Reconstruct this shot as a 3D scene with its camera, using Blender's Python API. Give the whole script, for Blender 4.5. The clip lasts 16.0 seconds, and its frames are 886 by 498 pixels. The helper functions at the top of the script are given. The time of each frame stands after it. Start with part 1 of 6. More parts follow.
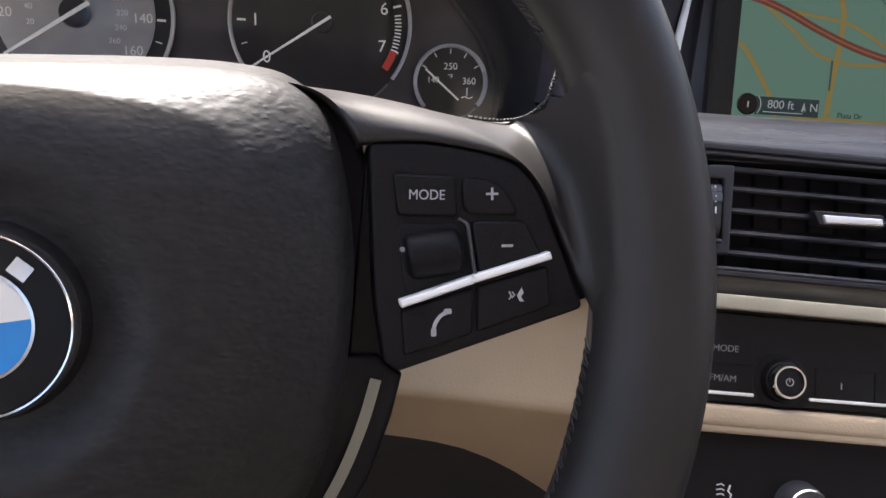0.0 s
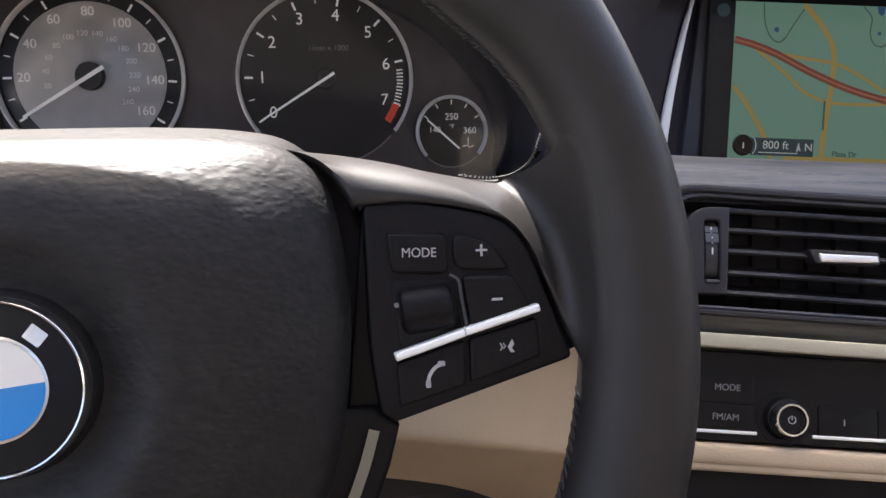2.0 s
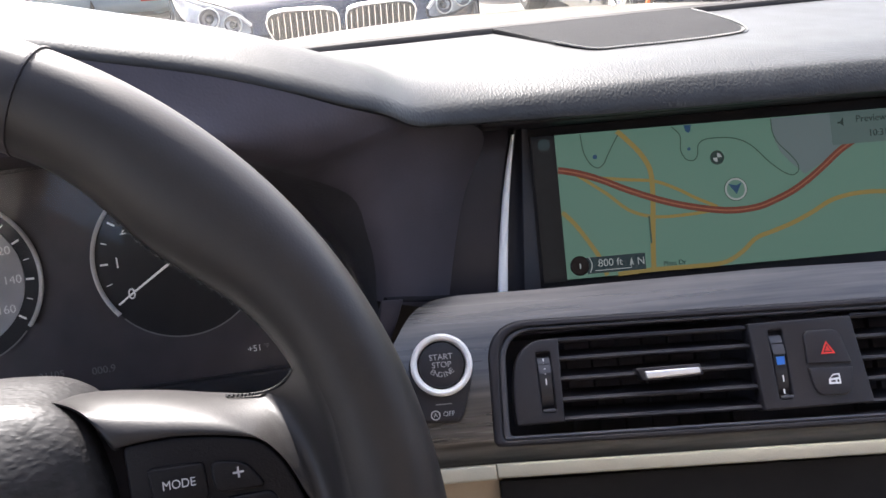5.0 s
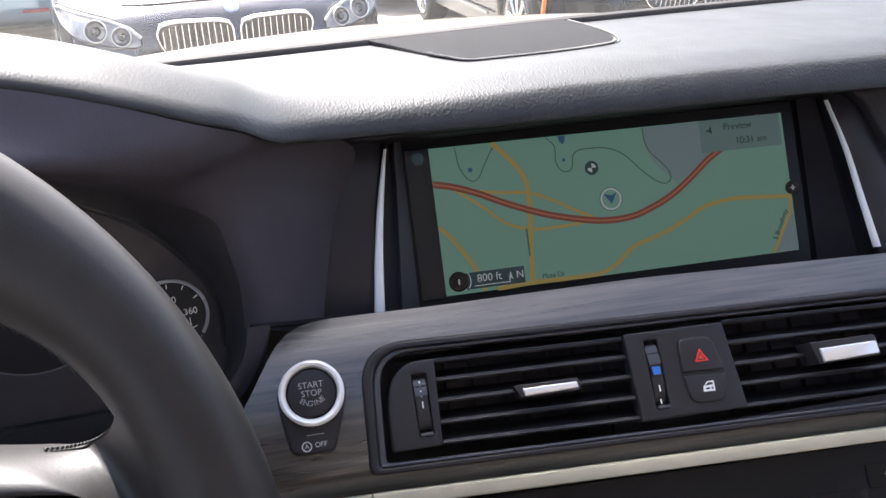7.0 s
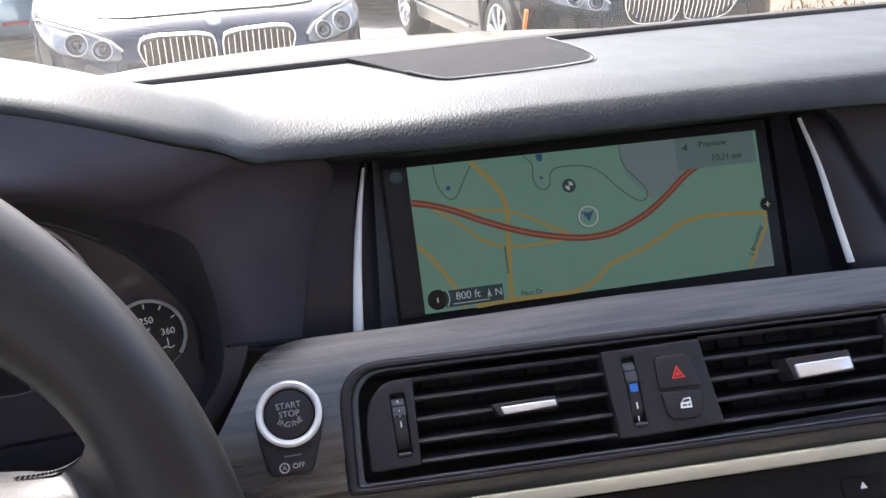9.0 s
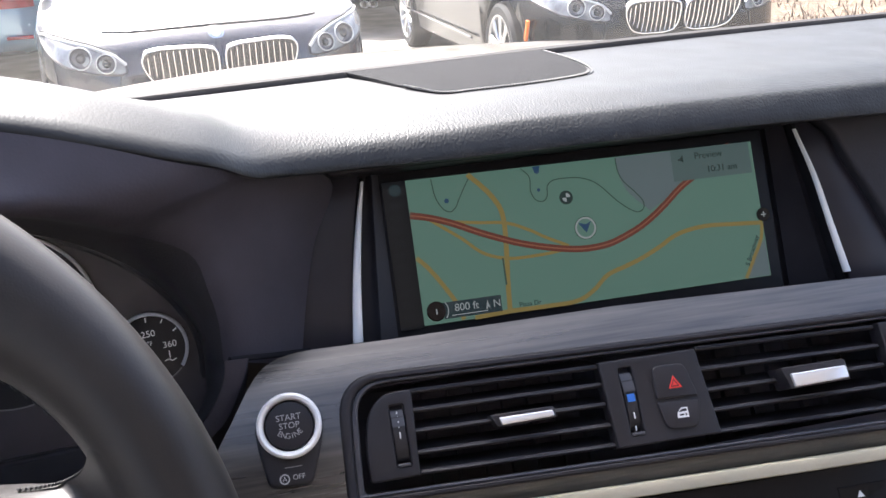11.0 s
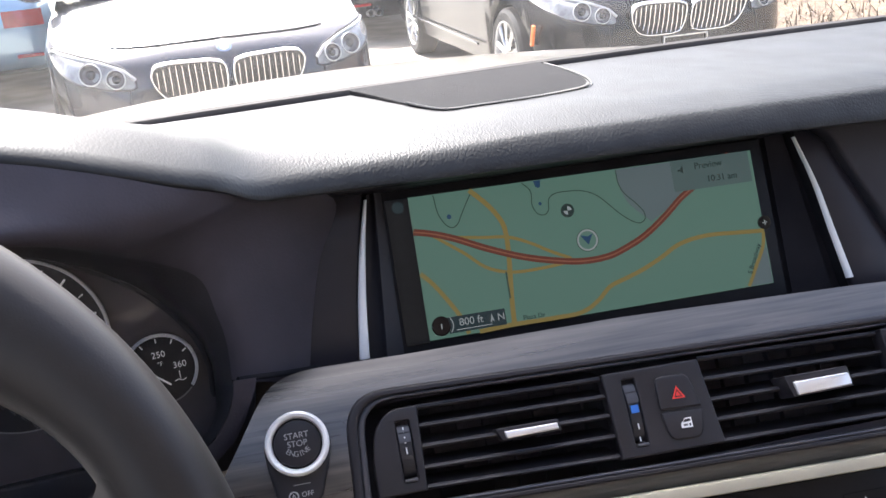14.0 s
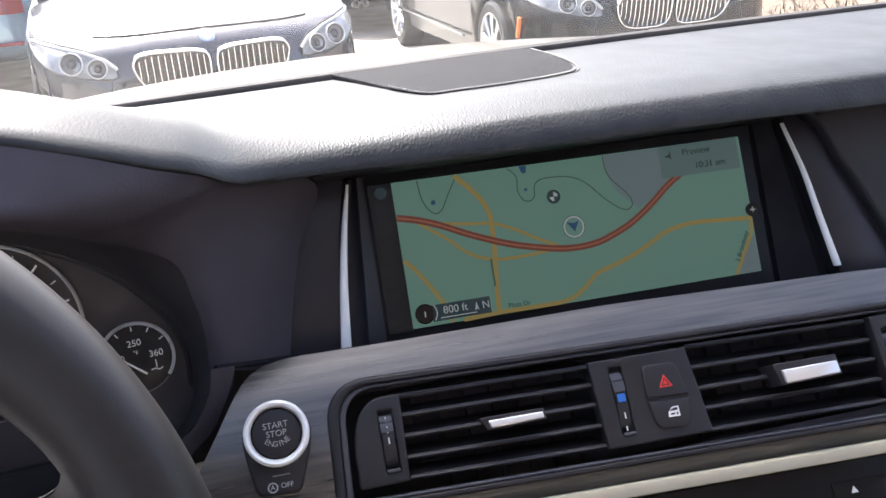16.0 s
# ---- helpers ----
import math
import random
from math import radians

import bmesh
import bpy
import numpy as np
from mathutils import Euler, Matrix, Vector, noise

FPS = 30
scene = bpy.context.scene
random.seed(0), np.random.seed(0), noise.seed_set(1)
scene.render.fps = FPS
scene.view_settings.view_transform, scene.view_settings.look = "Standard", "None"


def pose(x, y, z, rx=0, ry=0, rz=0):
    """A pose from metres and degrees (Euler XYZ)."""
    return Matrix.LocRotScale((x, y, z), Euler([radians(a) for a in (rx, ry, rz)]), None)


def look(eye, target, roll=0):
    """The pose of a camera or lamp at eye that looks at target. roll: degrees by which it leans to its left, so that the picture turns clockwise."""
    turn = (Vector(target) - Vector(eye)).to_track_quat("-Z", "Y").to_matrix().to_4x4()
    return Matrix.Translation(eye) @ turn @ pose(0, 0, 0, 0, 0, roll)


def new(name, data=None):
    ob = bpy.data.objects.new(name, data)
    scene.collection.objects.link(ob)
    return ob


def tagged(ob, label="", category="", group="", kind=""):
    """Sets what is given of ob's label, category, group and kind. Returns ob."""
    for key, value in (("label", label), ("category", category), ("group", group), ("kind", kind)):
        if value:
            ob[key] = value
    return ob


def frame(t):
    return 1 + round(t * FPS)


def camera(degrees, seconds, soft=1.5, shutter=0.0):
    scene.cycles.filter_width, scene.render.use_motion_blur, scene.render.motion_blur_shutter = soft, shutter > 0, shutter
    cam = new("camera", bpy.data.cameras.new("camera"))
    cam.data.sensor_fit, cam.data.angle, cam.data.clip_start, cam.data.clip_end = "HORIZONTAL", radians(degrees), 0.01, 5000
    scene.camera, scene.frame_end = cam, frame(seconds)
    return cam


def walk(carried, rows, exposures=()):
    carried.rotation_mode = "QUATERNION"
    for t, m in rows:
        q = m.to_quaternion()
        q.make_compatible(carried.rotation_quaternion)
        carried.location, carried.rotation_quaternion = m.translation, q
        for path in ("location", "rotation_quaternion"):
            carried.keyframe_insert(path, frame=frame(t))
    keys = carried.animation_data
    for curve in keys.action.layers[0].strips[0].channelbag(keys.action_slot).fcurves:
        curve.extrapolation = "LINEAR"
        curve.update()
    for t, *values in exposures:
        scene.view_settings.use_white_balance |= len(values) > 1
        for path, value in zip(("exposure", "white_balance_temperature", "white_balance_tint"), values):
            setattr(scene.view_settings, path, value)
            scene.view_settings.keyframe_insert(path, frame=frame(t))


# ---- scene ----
cam = camera(57.0, 16.0, soft=1.5)
PATH = [
    (0, (-0.052, 0.119, 1.128), (0.289, 1.792, 0.086), 4.6),
    (0.5, (-0.046, 0.12, 1.125), (0.318, 1.799, 0.103), 4.5),
    (1, (-0.046, 0.121, 1.126), (0.323, 1.807, 0.115), 4.1),
    (1.5, (-0.053, 0.111, 1.135), (0.243, 1.83, 0.156), 2.5),
    (2, (-0.047, 0.112, 1.138), (0.256, 1.835, 0.17), 2.5),
    (2.5, (-0.033, 0.098, 1.16), (0.221, 1.853, 0.236), 0.2),
    (3, (-0.022, 0.09, 1.172), (0.247, 1.88, 0.322), -2.3),
    (3.5, (-0.023, 0.089, 1.172), (0.214, 1.879, 0.313), -2.6),
    (4, (-0.03, 0.096, 1.164), (0.12, 1.881, 0.275), -4.1),
    (4.5, (-0.006, 0.098, 1.172), (0.258, 1.886, 0.315), -3.2),
    (5, (0.019, 0.096, 1.185), (0.398, 1.885, 0.374), -3.9),
    (7.5, (0.042, 0.107, 1.181), (0.657, 1.836, 0.385), -2.7),
    (8, (0.042, 0.107, 1.181), (0.666, 1.837, 0.395), -2.8),
    (8.5, (0.044, 0.105, 1.183), (0.667, 1.838, 0.403), -2.9),
    (9, (0.045, 0.105, 1.185), (0.682, 1.835, 0.411), -2.8),
    (9.5, (0.044, 0.103, 1.185), (0.681, 1.835, 0.415), -3.0),
    (10, (0.045, 0.102, 1.186), (0.68, 1.838, 0.423), -3.0),
    (12.5, (0.048, 0.098, 1.191), (0.678, 1.844, 0.446), -3.9),
    (13, (0.049, 0.098, 1.193), (0.678, 1.843, 0.446), -4.1),
    (13.5, (0.047, 0.095, 1.194), (0.671, 1.847, 0.46), -4.4),
    (14, (0.05, 0.095, 1.195), (0.66, 1.852, 0.459), -4.8),
    (14.5, (0.055, 0.096, 1.197), (0.684, 1.847, 0.463), -4.9),
    (15, (0.052, 0.097, 1.195), (0.688, 1.848, 0.467), -5.0),
    (15.5, (0.052, 0.095, 1.195), (0.689, 1.846, 0.469), -4.9),
    (16, (0.053, 0.102, 1.188), (0.693, 1.84, 0.433), -4.3),
]
EXPOSURES = [(0, 2.34, 6600, 13), (3.4, 2.46, 6600, 13), (4.0, 2.52, 6600, 13), (4.6, 2.42, 6500, 13), (5.5, 2.27, 6300, 13), (16, 2.27, 6250, 13)]
walk(cam, [(t, look(eye, target, roll)) for t, eye, target, roll in PATH], EXPOSURES)

# sky and sun: a high sun almost straight ahead, a little to the driver's side
SUN_ELEVATION, SUN_AZIMUTH = 49.0, 9.0
world = bpy.data.worlds.new("sky")
scene.world = world
world.use_nodes = True
wt = world.node_tree
sky = wt.nodes.new("ShaderNodeTexSky")
sky.sky_type, sky.sun_disc = "NISHITA", False
sky.sun_elevation, sky.sun_rotation = radians(SUN_ELEVATION), radians(-SUN_AZIMUTH)
sky.air_density, sky.dust_density, sky.ozone_density = 0.8, 5.0, 0.3
wt.links.new(sky.outputs[0], wt.nodes["Background"].inputs[0])
wt.nodes["Background"].inputs[1].default_value = 0.13
sun = new("sun", bpy.data.lights.new("sun", "SUN"))
sun.data.energy, sun.data.angle, sun.data.color = 5.0, radians(0.6), (1.0, 0.97, 0.93)
ea, aa = radians(SUN_ELEVATION), radians(SUN_AZIMUTH)
sun.matrix_world = look((-math.sin(aa) * math.cos(ea) * 20, math.cos(aa) * math.cos(ea) * 20, math.sin(ea) * 20), (0, 0, 0))

# ---- building helpers ----
X, ZZ = Vector((1, 0, 0)), Vector((0, 0, 1))


def leaned(origin, lean, yaw):
    """A plane's own frame: x to its right, y up it, z towards the driver. lean: degrees it leans back; yaw: degrees it turns to the driver."""
    b, l = radians(yaw), radians(lean)
    u = Vector((math.cos(b), -math.sin(b), 0))
    v = Vector((math.sin(b) * math.sin(l), math.cos(b) * math.sin(l), math.cos(l)))
    w = u.cross(v)
    m = Matrix((u, v, w)).transposed().to_4x4()
    m.translation = origin
    return m


def finish(name, bm, material, sharp=35):
    me = bpy.data.meshes.new(name)
    bmesh.ops.recalc_face_normals(bm, faces=bm.faces[:])
    bm.to_mesh(me)
    bm.free()
    me.materials.append(material)
    me.shade_smooth()
    me.set_sharp_from_angle(angle=radians(sharp))
    return me


def part(name, bm, material, parent, label="", at=None, sharp=35):
    ob = new(name, finish(name, bm, material, sharp))
    ob.parent = parent
    if at is not None:
        ob.matrix_basis = at
    if label:
        ob["label"] = label
    return ob


def thing(name, at, label, category, group="", kind=""):
    ob = new(name)
    ob.empty_display_size = 0.02
    ob.matrix_basis = at
    return tagged(ob, label, category, group, kind)


def solid(name, bm, material, label="", category="", group="", kind="", at=None, sharp=35):
    ob = new(name, finish(name, bm, material, sharp))
    if at is not None:
        ob.matrix_basis = at
    return tagged(ob, label, category, group, kind)


def box(x0, x1, y0, y1, z0, z1, bevel=0.0, seg=2, bm=None):
    out = bmesh.new()
    bmesh.ops.create_cube(out, size=1.0)
    for v in out.verts:
        v.co = Vector((x0 + (v.co.x + 0.5) * (x1 - x0), y0 + (v.co.y + 0.5) * (y1 - y0), z0 + (v.co.z + 0.5) * (z1 - z0)))
    if bevel:
        bmesh.ops.bevel(out, geom=out.edges[:], offset=bevel, segments=seg, affect="EDGES", profile=0.5)
    return join(bm, out)


def join(bm, extra):
    if bm is None:
        return extra
    me = bpy.data.meshes.new("tmp")
    extra.to_mesh(me)
    extra.free()
    bm.from_mesh(me)
    bpy.data.meshes.remove(me)
    return bm


def rounded(pts, r, n=5):
    """A polygon with its corners rounded; r: one radius or one a corner."""
    out, k = [], len(pts)
    rs = r if isinstance(r, (list, tuple)) else [r] * k
    for i in range(k):
        p, a, b = Vector(pts[i]), Vector(pts[i - 1]), Vector(pts[(i + 1) % k])
        da, db = (a - p), (b - p)
        q = min(rs[i], da.length * 0.48, db.length * 0.48)
        s, e = p + da.normalized() * q, p + db.normalized() * q
        if q < 1e-6:
            out.append(tuple(p))
            continue
        for j in range(n + 1):
            t = j / n
            out.append(tuple(s * (1 - t) ** 2 + p * 2 * t * (1 - t) + e * t * t))
    return out


def rect(x0, y0, x1, y1, r=0.0, n=5):
    return rounded([(x0, y0), (x1, y0), (x1, y1), (x0, y1)], r, n)


def circle(cx, cy, r, n=40, a0=0, a1=360):
    full = abs(a1 - a0) >= 360
    k = n if full else n + 1
    return [(cx + r * math.cos(radians(a0 + (a1 - a0) * i / n)), cy + r * math.sin(radians(a0 + (a1 - a0) * i / n))) for i in range(k)]


def ring_arc(cx, cy, r0, r1, a0, a1, n=48):
    return circle(cx, cy, r1, n, a0, a1) + circle(cx, cy, r0, n, a1, a0)


def plate(outer, top, thick, bevel=0.0, holes=(), bm=None, res=2):
    """A flat solid with its face at z = top, thick deep, with rounded edges and holes."""
    cu = bpy.data.curves.new("tmp", "CURVE")
    cu.dimensions, cu.fill_mode = "2D", "BOTH"
    for loop in (outer, *holes):
        sp = cu.splines.new("POLY")
        sp.points.add(len(loop) - 1)
        for q, p in zip(sp.points, loop):
            q.co = (p[0], p[1], 0, 1)
        sp.use_cyclic_u = True
    cu.extrude = max(thick / 2 - bevel, 1e-5)
    cu.bevel_depth, cu.bevel_resolution, cu.offset = bevel, res, -bevel
    ob = new("tmp", cu)
    me = bpy.data.meshes.new_from_object(ob)
    bpy.data.objects.remove(ob)
    bpy.data.curves.remove(cu)
    out = bmesh.new()
    out.from_mesh(me)
    bpy.data.meshes.remove(me)
    bmesh.ops.remove_doubles(out, verts=out.verts[:], dist=1e-6)
    bmesh.ops.translate(out, verts=out.verts[:], vec=(0, 0, top - thick / 2))
    return join(bm, out)


def grid(rows, bm=None, wrap_u=False, wrap_v=False):
    """A surface through rows of points."""
    bm = bm or bmesh.new()
    vs = [[bm.verts.new(p) for p in row] for row in rows]
    m, n = len(vs), len(vs[0])
    for i in range(m if wrap_u else m - 1):
        for j in range(n if wrap_v else n - 1):
            q = [vs[i][j], vs[i][(j + 1) % n], vs[(i + 1) % m][(j + 1) % n], vs[(i + 1) % m][j]]
            if len(set(q)) == 4:
                bm.faces.new(q)
    return bm


def spline(pts, n):
    """n points along a smooth curve through pts (any dimension)."""
    p = np.array(pts, float)
    d = np.r_[0, np.cumsum(np.sqrt(np.linalg.norm(np.diff(p, axis=0), axis=1)))]
    out = []
    ext = np.vstack([2 * p[0] - p[1], p, 2 * p[-1] - p[-2]])
    de = np.r_[d[0] - (d[1] - d[0]), d, d[-1] + d[-1] - d[-2]]
    for s in np.linspace(d[0], d[-1], n):
        i = int(min(max(np.searchsorted(d, s, side="right") - 1, 0), len(p) - 2))
        t0, t1, t2, t3 = de[i : i + 4]
        p0, p1, p2, p3 = ext[i : i + 4]
        a1 = (t1 - s) / (t1 - t0) * p0 + (s - t0) / (t1 - t0) * p1
        a2 = (t2 - s) / (t2 - t1) * p1 + (s - t1) / (t2 - t1) * p2
        a3 = (t3 - s) / (t3 - t2) * p2 + (s - t2) / (t3 - t2) * p3
        b1 = (t2 - s) / (t2 - t0) * a1 + (s - t0) / (t2 - t0) * a2
        b2 = (t3 - s) / (t3 - t1) * a2 + (s - t1) / (t3 - t1) * a3
        out.append((t2 - s) / (t2 - t1) * b1 + (s - t1) / (t2 - t1) * b2)
    return out


def tube(path, radius, n=8, bm=None, closed=False, flat=1.0):
    """A round bar along a path; radius: one or one a point."""
    bm = bm or bmesh.new()
    p = [Vector(q) for q in path]
    k = len(p)
    rows, side = [], None
    for i in range(k):
        d = (p[(i + 1) % k] - p[i - 1]) if closed else (p[min(i + 1, k - 1)] - p[max(i - 1, 0)])
        d.normalize()
        if side is None:
            side = d.cross(ZZ if abs(d.z) < 0.9 else X).normalized()
        side = (side - d * side.dot(d)).normalized()
        up = side.cross(d)
        r = radius[i] if isinstance(radius, (list, tuple)) else radius
        rows.append([p[i] + side * (r * math.cos(a)) + up * (r * flat * math.sin(a)) for a in (2 * math.pi * j / n for j in range(n))])
    grid(rows, bm, wrap_u=closed, wrap_v=True)
    if not closed:
        bm.verts.ensure_lookup_table()
        last = len(bm.verts)
        bm.faces.new(bm.verts[last - n : last])
        bm.faces.new(list(reversed(bm.verts[last - n * k : last - n * k + n])))
    return bm


def ribbon(pts, width, z, smooth=True, bm=None, rise=0.0):
    """A flat band of one width along a line in the x-y plane."""
    p = [Vector((a[0], a[1])) for a in (spline(pts, 6 * len(pts)) if smooth else pts)]
    rows = []
    for i in range(len(p)):
        d = (p[min(i + 1, len(p) - 1)] - p[max(i - 1, 0)]).normalized()
        s = Vector((-d.y, d.x)) * width / 2
        rows.append([(p[i].x + s.x, p[i].y + s.y, z), (p[i].x - s.x, p[i].y - s.y, z)])
    return grid(rows, bm)


def lathe(profile, n=40, bm=None, a0=0.0, a1=360.0):
    """A turned solid about z from (radius, height) pairs."""
    full = abs(a1 - a0) >= 360
    k = n if full else n + 1
    rows = [[(r * math.cos(radians(a0 + (a1 - a0) * i / n)), r * math.sin(radians(a0 + (a1 - a0) * i / n)), h) for r, h in profile] for i in range(k)]
    return grid(rows, bm, wrap_u=full)


def lettering(name, words, size, material, parent, x, y, z, align="CENTER", turn=0.0, deep=0.00015, stretch=1.0, label=""):
    cu = bpy.data.curves.new("tmp", "FONT")
    cu.body, cu.size, cu.align_x, cu.align_y, cu.extrude = words, size, align, "CENTER", deep
    ob = new("tmp", cu)
    me = bpy.data.meshes.new_from_object(ob)
    bpy.data.objects.remove(ob)
    bpy.data.curves.remove(cu)
    me.materials.clear()
    me.materials.append(material)
    me.name = name
    o = new(name, me)
    o.parent = parent
    o.matrix_basis = pose(x, y, z, 0, 0, turn) @ Matrix.Diagonal((stretch, 1, 1, 1))
    if label:
        o["label"] = label
    return o


def move(bm, m):
    bmesh.ops.transform(bm, matrix=m, verts=bm.verts[:])
    return bm


# ---- materials ----
def material(name, colour, rough=0.5, metal=0.0, grain=None, vary=0.0, vary_scale=30.0, bump=0.0, coat=0.0, coat_rough=0.03, spec=0.5, rough_vary=0.0, second=None, cells=False, stretch=None, smooth_left=None):
    """A surface: base colour varied at two scales, roughness, and a fine relief. grain: the relief's scale a metre; bump: its depth in metres."""
    m = bpy.data.materials.new(name)
    m.use_nodes = True
    t = m.node_tree
    b = t.nodes["Principled BSDF"]
    b.inputs["Base Color"].default_value = (*colour, 1)
    b.inputs["Roughness"].default_value, b.inputs["Metallic"].default_value = rough, metal
    b.inputs["Coat Weight"].default_value, b.inputs["Specular IOR Level"].default_value = coat, spec
    b.inputs["Coat Roughness"].default_value = coat_rough
    co = t.nodes.new("ShaderNodeTexCoord")
    src = co.outputs["Object"]
    if stretch:
        mp = t.nodes.new("ShaderNodeMapping")
        mp.inputs["Scale"].default_value = stretch
        t.links.new(src, mp.inputs[0])
        src = mp.outputs[0]
    if vary or second:
        n1 = t.nodes.new("ShaderNodeTexNoise")
        n1.inputs["Scale"].default_value, n1.inputs["Detail"].default_value = vary_scale, 8
        t.links.new(src, n1.inputs[0])
        ramp = t.nodes.new("ShaderNodeValToRGB")
        ramp.color_ramp.elements[0].position, ramp.color_ramp.elements[1].position = 0.3, 0.7
        other = second or tuple(min(1, c * (1 + 2 * vary)) for c in colour)
        ramp.color_ramp.elements[0].color = (*[c * (1 - vary) for c in colour], 1)
        ramp.color_ramp.elements[1].color = (*other, 1)
        t.links.new(n1.outputs[0], ramp.inputs[0])
        t.links.new(ramp.outputs[0], b.inputs["Base Color"])
    if rough_vary:
        n2 = t.nodes.new("ShaderNodeTexNoise")
        n2.inputs["Scale"].default_value, n2.inputs["Detail"].default_value = vary_scale * 0.37, 6
        t.links.new(src, n2.inputs[0])
        mr = t.nodes.new("ShaderNodeMapRange")
        mr.inputs[1].default_value, mr.inputs[2].default_value = 0.3, 0.7
        mr.inputs[3].default_value, mr.inputs[4].default_value = rough - rough_vary, rough + rough_vary
        t.links.new(n2.outputs[0], mr.inputs[0])
        t.links.new(mr.outputs[0], b.inputs["Roughness"])
    if bump:
        bn = t.nodes.new("ShaderNodeBump")
        bn.inputs["Strength"].default_value, bn.inputs["Distance"].default_value = 1.0, bump
        if cells:
            nz = t.nodes.new("ShaderNodeTexNoise")
            nz.inputs["Scale"].default_value, nz.inputs["Detail"].default_value = grain * 0.5, 3
            t.links.new(src, nz.inputs[0])
            mx = t.nodes.new("ShaderNodeVectorMath")
            mx.operation = "MULTIPLY_ADD"
            mx.inputs[1].default_value = (1.2 / grain,) * 3
            t.links.new(nz.outputs[1], mx.inputs[0])
            t.links.new(src, mx.inputs[2])
            vo = t.nodes.new("ShaderNodeTexVoronoi")
            vo.feature = "SMOOTH_F1"
            vo.inputs["Scale"].default_value = grain
            t.links.new(mx.outputs[0], vo.inputs[0])
            inv = t.nodes.new("ShaderNodeMath")
            inv.operation, inv.inputs[1].default_value = "MULTIPLY", -1.0
            t.links.new(vo.outputs[0], inv.inputs[0])
            t.links.new(inv.outputs[0], bn.inputs["Height"])
        else:
            nz = t.nodes.new("ShaderNodeTexNoise")
            nz.inputs["Scale"].default_value, nz.inputs["Detail"].default_value = grain, 6
            t.links.new(src, nz.inputs[0])
            t.links.new(nz.outputs[0], bn.inputs["Height"])
        if smooth_left:
            sx, fade = t.nodes.new("ShaderNodeSeparateXYZ"), t.nodes.new("ShaderNodeMapRange")
            t.links.new(co.outputs["Object"], sx.inputs[0])
            t.links.new(sx.outputs[0], fade.inputs[0])
            for k, value in enumerate((*smooth_left, 1.0)):
                fade.inputs[k + 1].default_value = value
            t.links.new(fade.outputs[0], bn.inputs["Strength"])
        t.links.new(bn.outputs[0], b.inputs["Normal"])
    return m


SCREEN_LIGHT = 0.128
DIAL_GLOW = 0.028


def glowing(name, colour, strength, gloss=0.15):
    """A lit screen or lamp surface under a glossy pane."""
    m = material(name, tuple(c * 0.1 for c in colour), gloss, spec=0.2)
    b = m.node_tree.nodes["Principled BSDF"]
    b.inputs["Emission Color"].default_value = (*colour, 1)
    b.inputs["Emission Strength"].default_value = strength * SCREEN_LIGHT
    return m


def clear(name, tint=(1, 1, 1), film=0.0, gloss=0.06, haze=0.0, film_colour=(0.9, 0.9, 0.88), front=False, rim=0.8):
    """A thin pane: see-through with a little mirror gloss and, if wanted, a film of dust."""
    m = bpy.data.materials.new(name)
    m.use_nodes = True
    t = m.node_tree
    t.nodes.remove(t.nodes["Principled BSDF"])
    out = t.nodes["Material Output"]
    tr, gl, df = t.nodes.new("ShaderNodeBsdfTransparent"), t.nodes.new("ShaderNodeBsdfGlossy"), t.nodes.new("ShaderNodeBsdfDiffuse" if front else "ShaderNodeBsdfTranslucent")
    tr.inputs[0].default_value, gl.inputs["Roughness"].default_value = (*tint, 1), haze
    df.inputs[0].default_value = (*film_colour, 1)
    fr = t.nodes.new("ShaderNodeLayerWeight")
    pw = t.nodes.new("ShaderNodeMath")
    pw.operation, pw.inputs[1].default_value = "POWER", 5.0
    fr.inputs[0].default_value = 0.5
    t.links.new(fr.outputs["Facing"], pw.inputs[0])
    sc = t.nodes.new("ShaderNodeMath")
    sc.operation, sc.inputs[1].default_value, sc.inputs[2].default_value = "MULTIPLY_ADD", rim, gloss
    sc.use_clamp = True
    t.links.new(pw.outputs[0], sc.inputs[0])
    m1, m2 = t.nodes.new("ShaderNodeMixShader"), t.nodes.new("ShaderNodeMixShader")
    t.links.new(sc.outputs[0], m1.inputs[0])
    t.links.new(tr.outputs[0], m1.inputs[1])
    t.links.new(gl.outputs[0], m1.inputs[2])
    m2.inputs[0].default_value = film
    t.links.new(m1.outputs[0], m2.inputs[1])
    t.links.new(df.outputs[0], m2.inputs[2])
    t.links.new(m2.outputs[0], out.inputs[0])
    return m


DASH_LEATHER = material("dash_leather", (0.0275, 0.0288, 0.0285), 0.48, spec=0.30, grain=720, bump=0.00024, stretch=(1.3, 0.85, 0.9), smooth_left=(0.03, 0.15, 0.35), cells=True, vary=0.12, vary_scale=60, rough_vary=0.05)
# the fine colour mottle stands in for window light on the pad's grain
PAD_LEATHER = material("pad_leather", (0.0108, 0.0099, 0.0100), 0.55, spec=0.34, grain=560, bump=0.00022, stretch=(0.70, 1.2, 1.0), cells=True, vary=0.30, vary_scale=260, rough_vary=0.05)
RIM_LEATHER = material("rim_leather", (0.0180, 0.0162, 0.0158), 0.44, spec=0.42, grain=1300, bump=0.00003, cells=True, vary=0.15, vary_scale=25, rough_vary=0.06)
BLACK_PLASTIC = material("black_plastic", (0.022, 0.0205, 0.0232), 0.42, spec=0.35, grain=1500, bump=0.0001, vary=0.1, rough_vary=0.04)
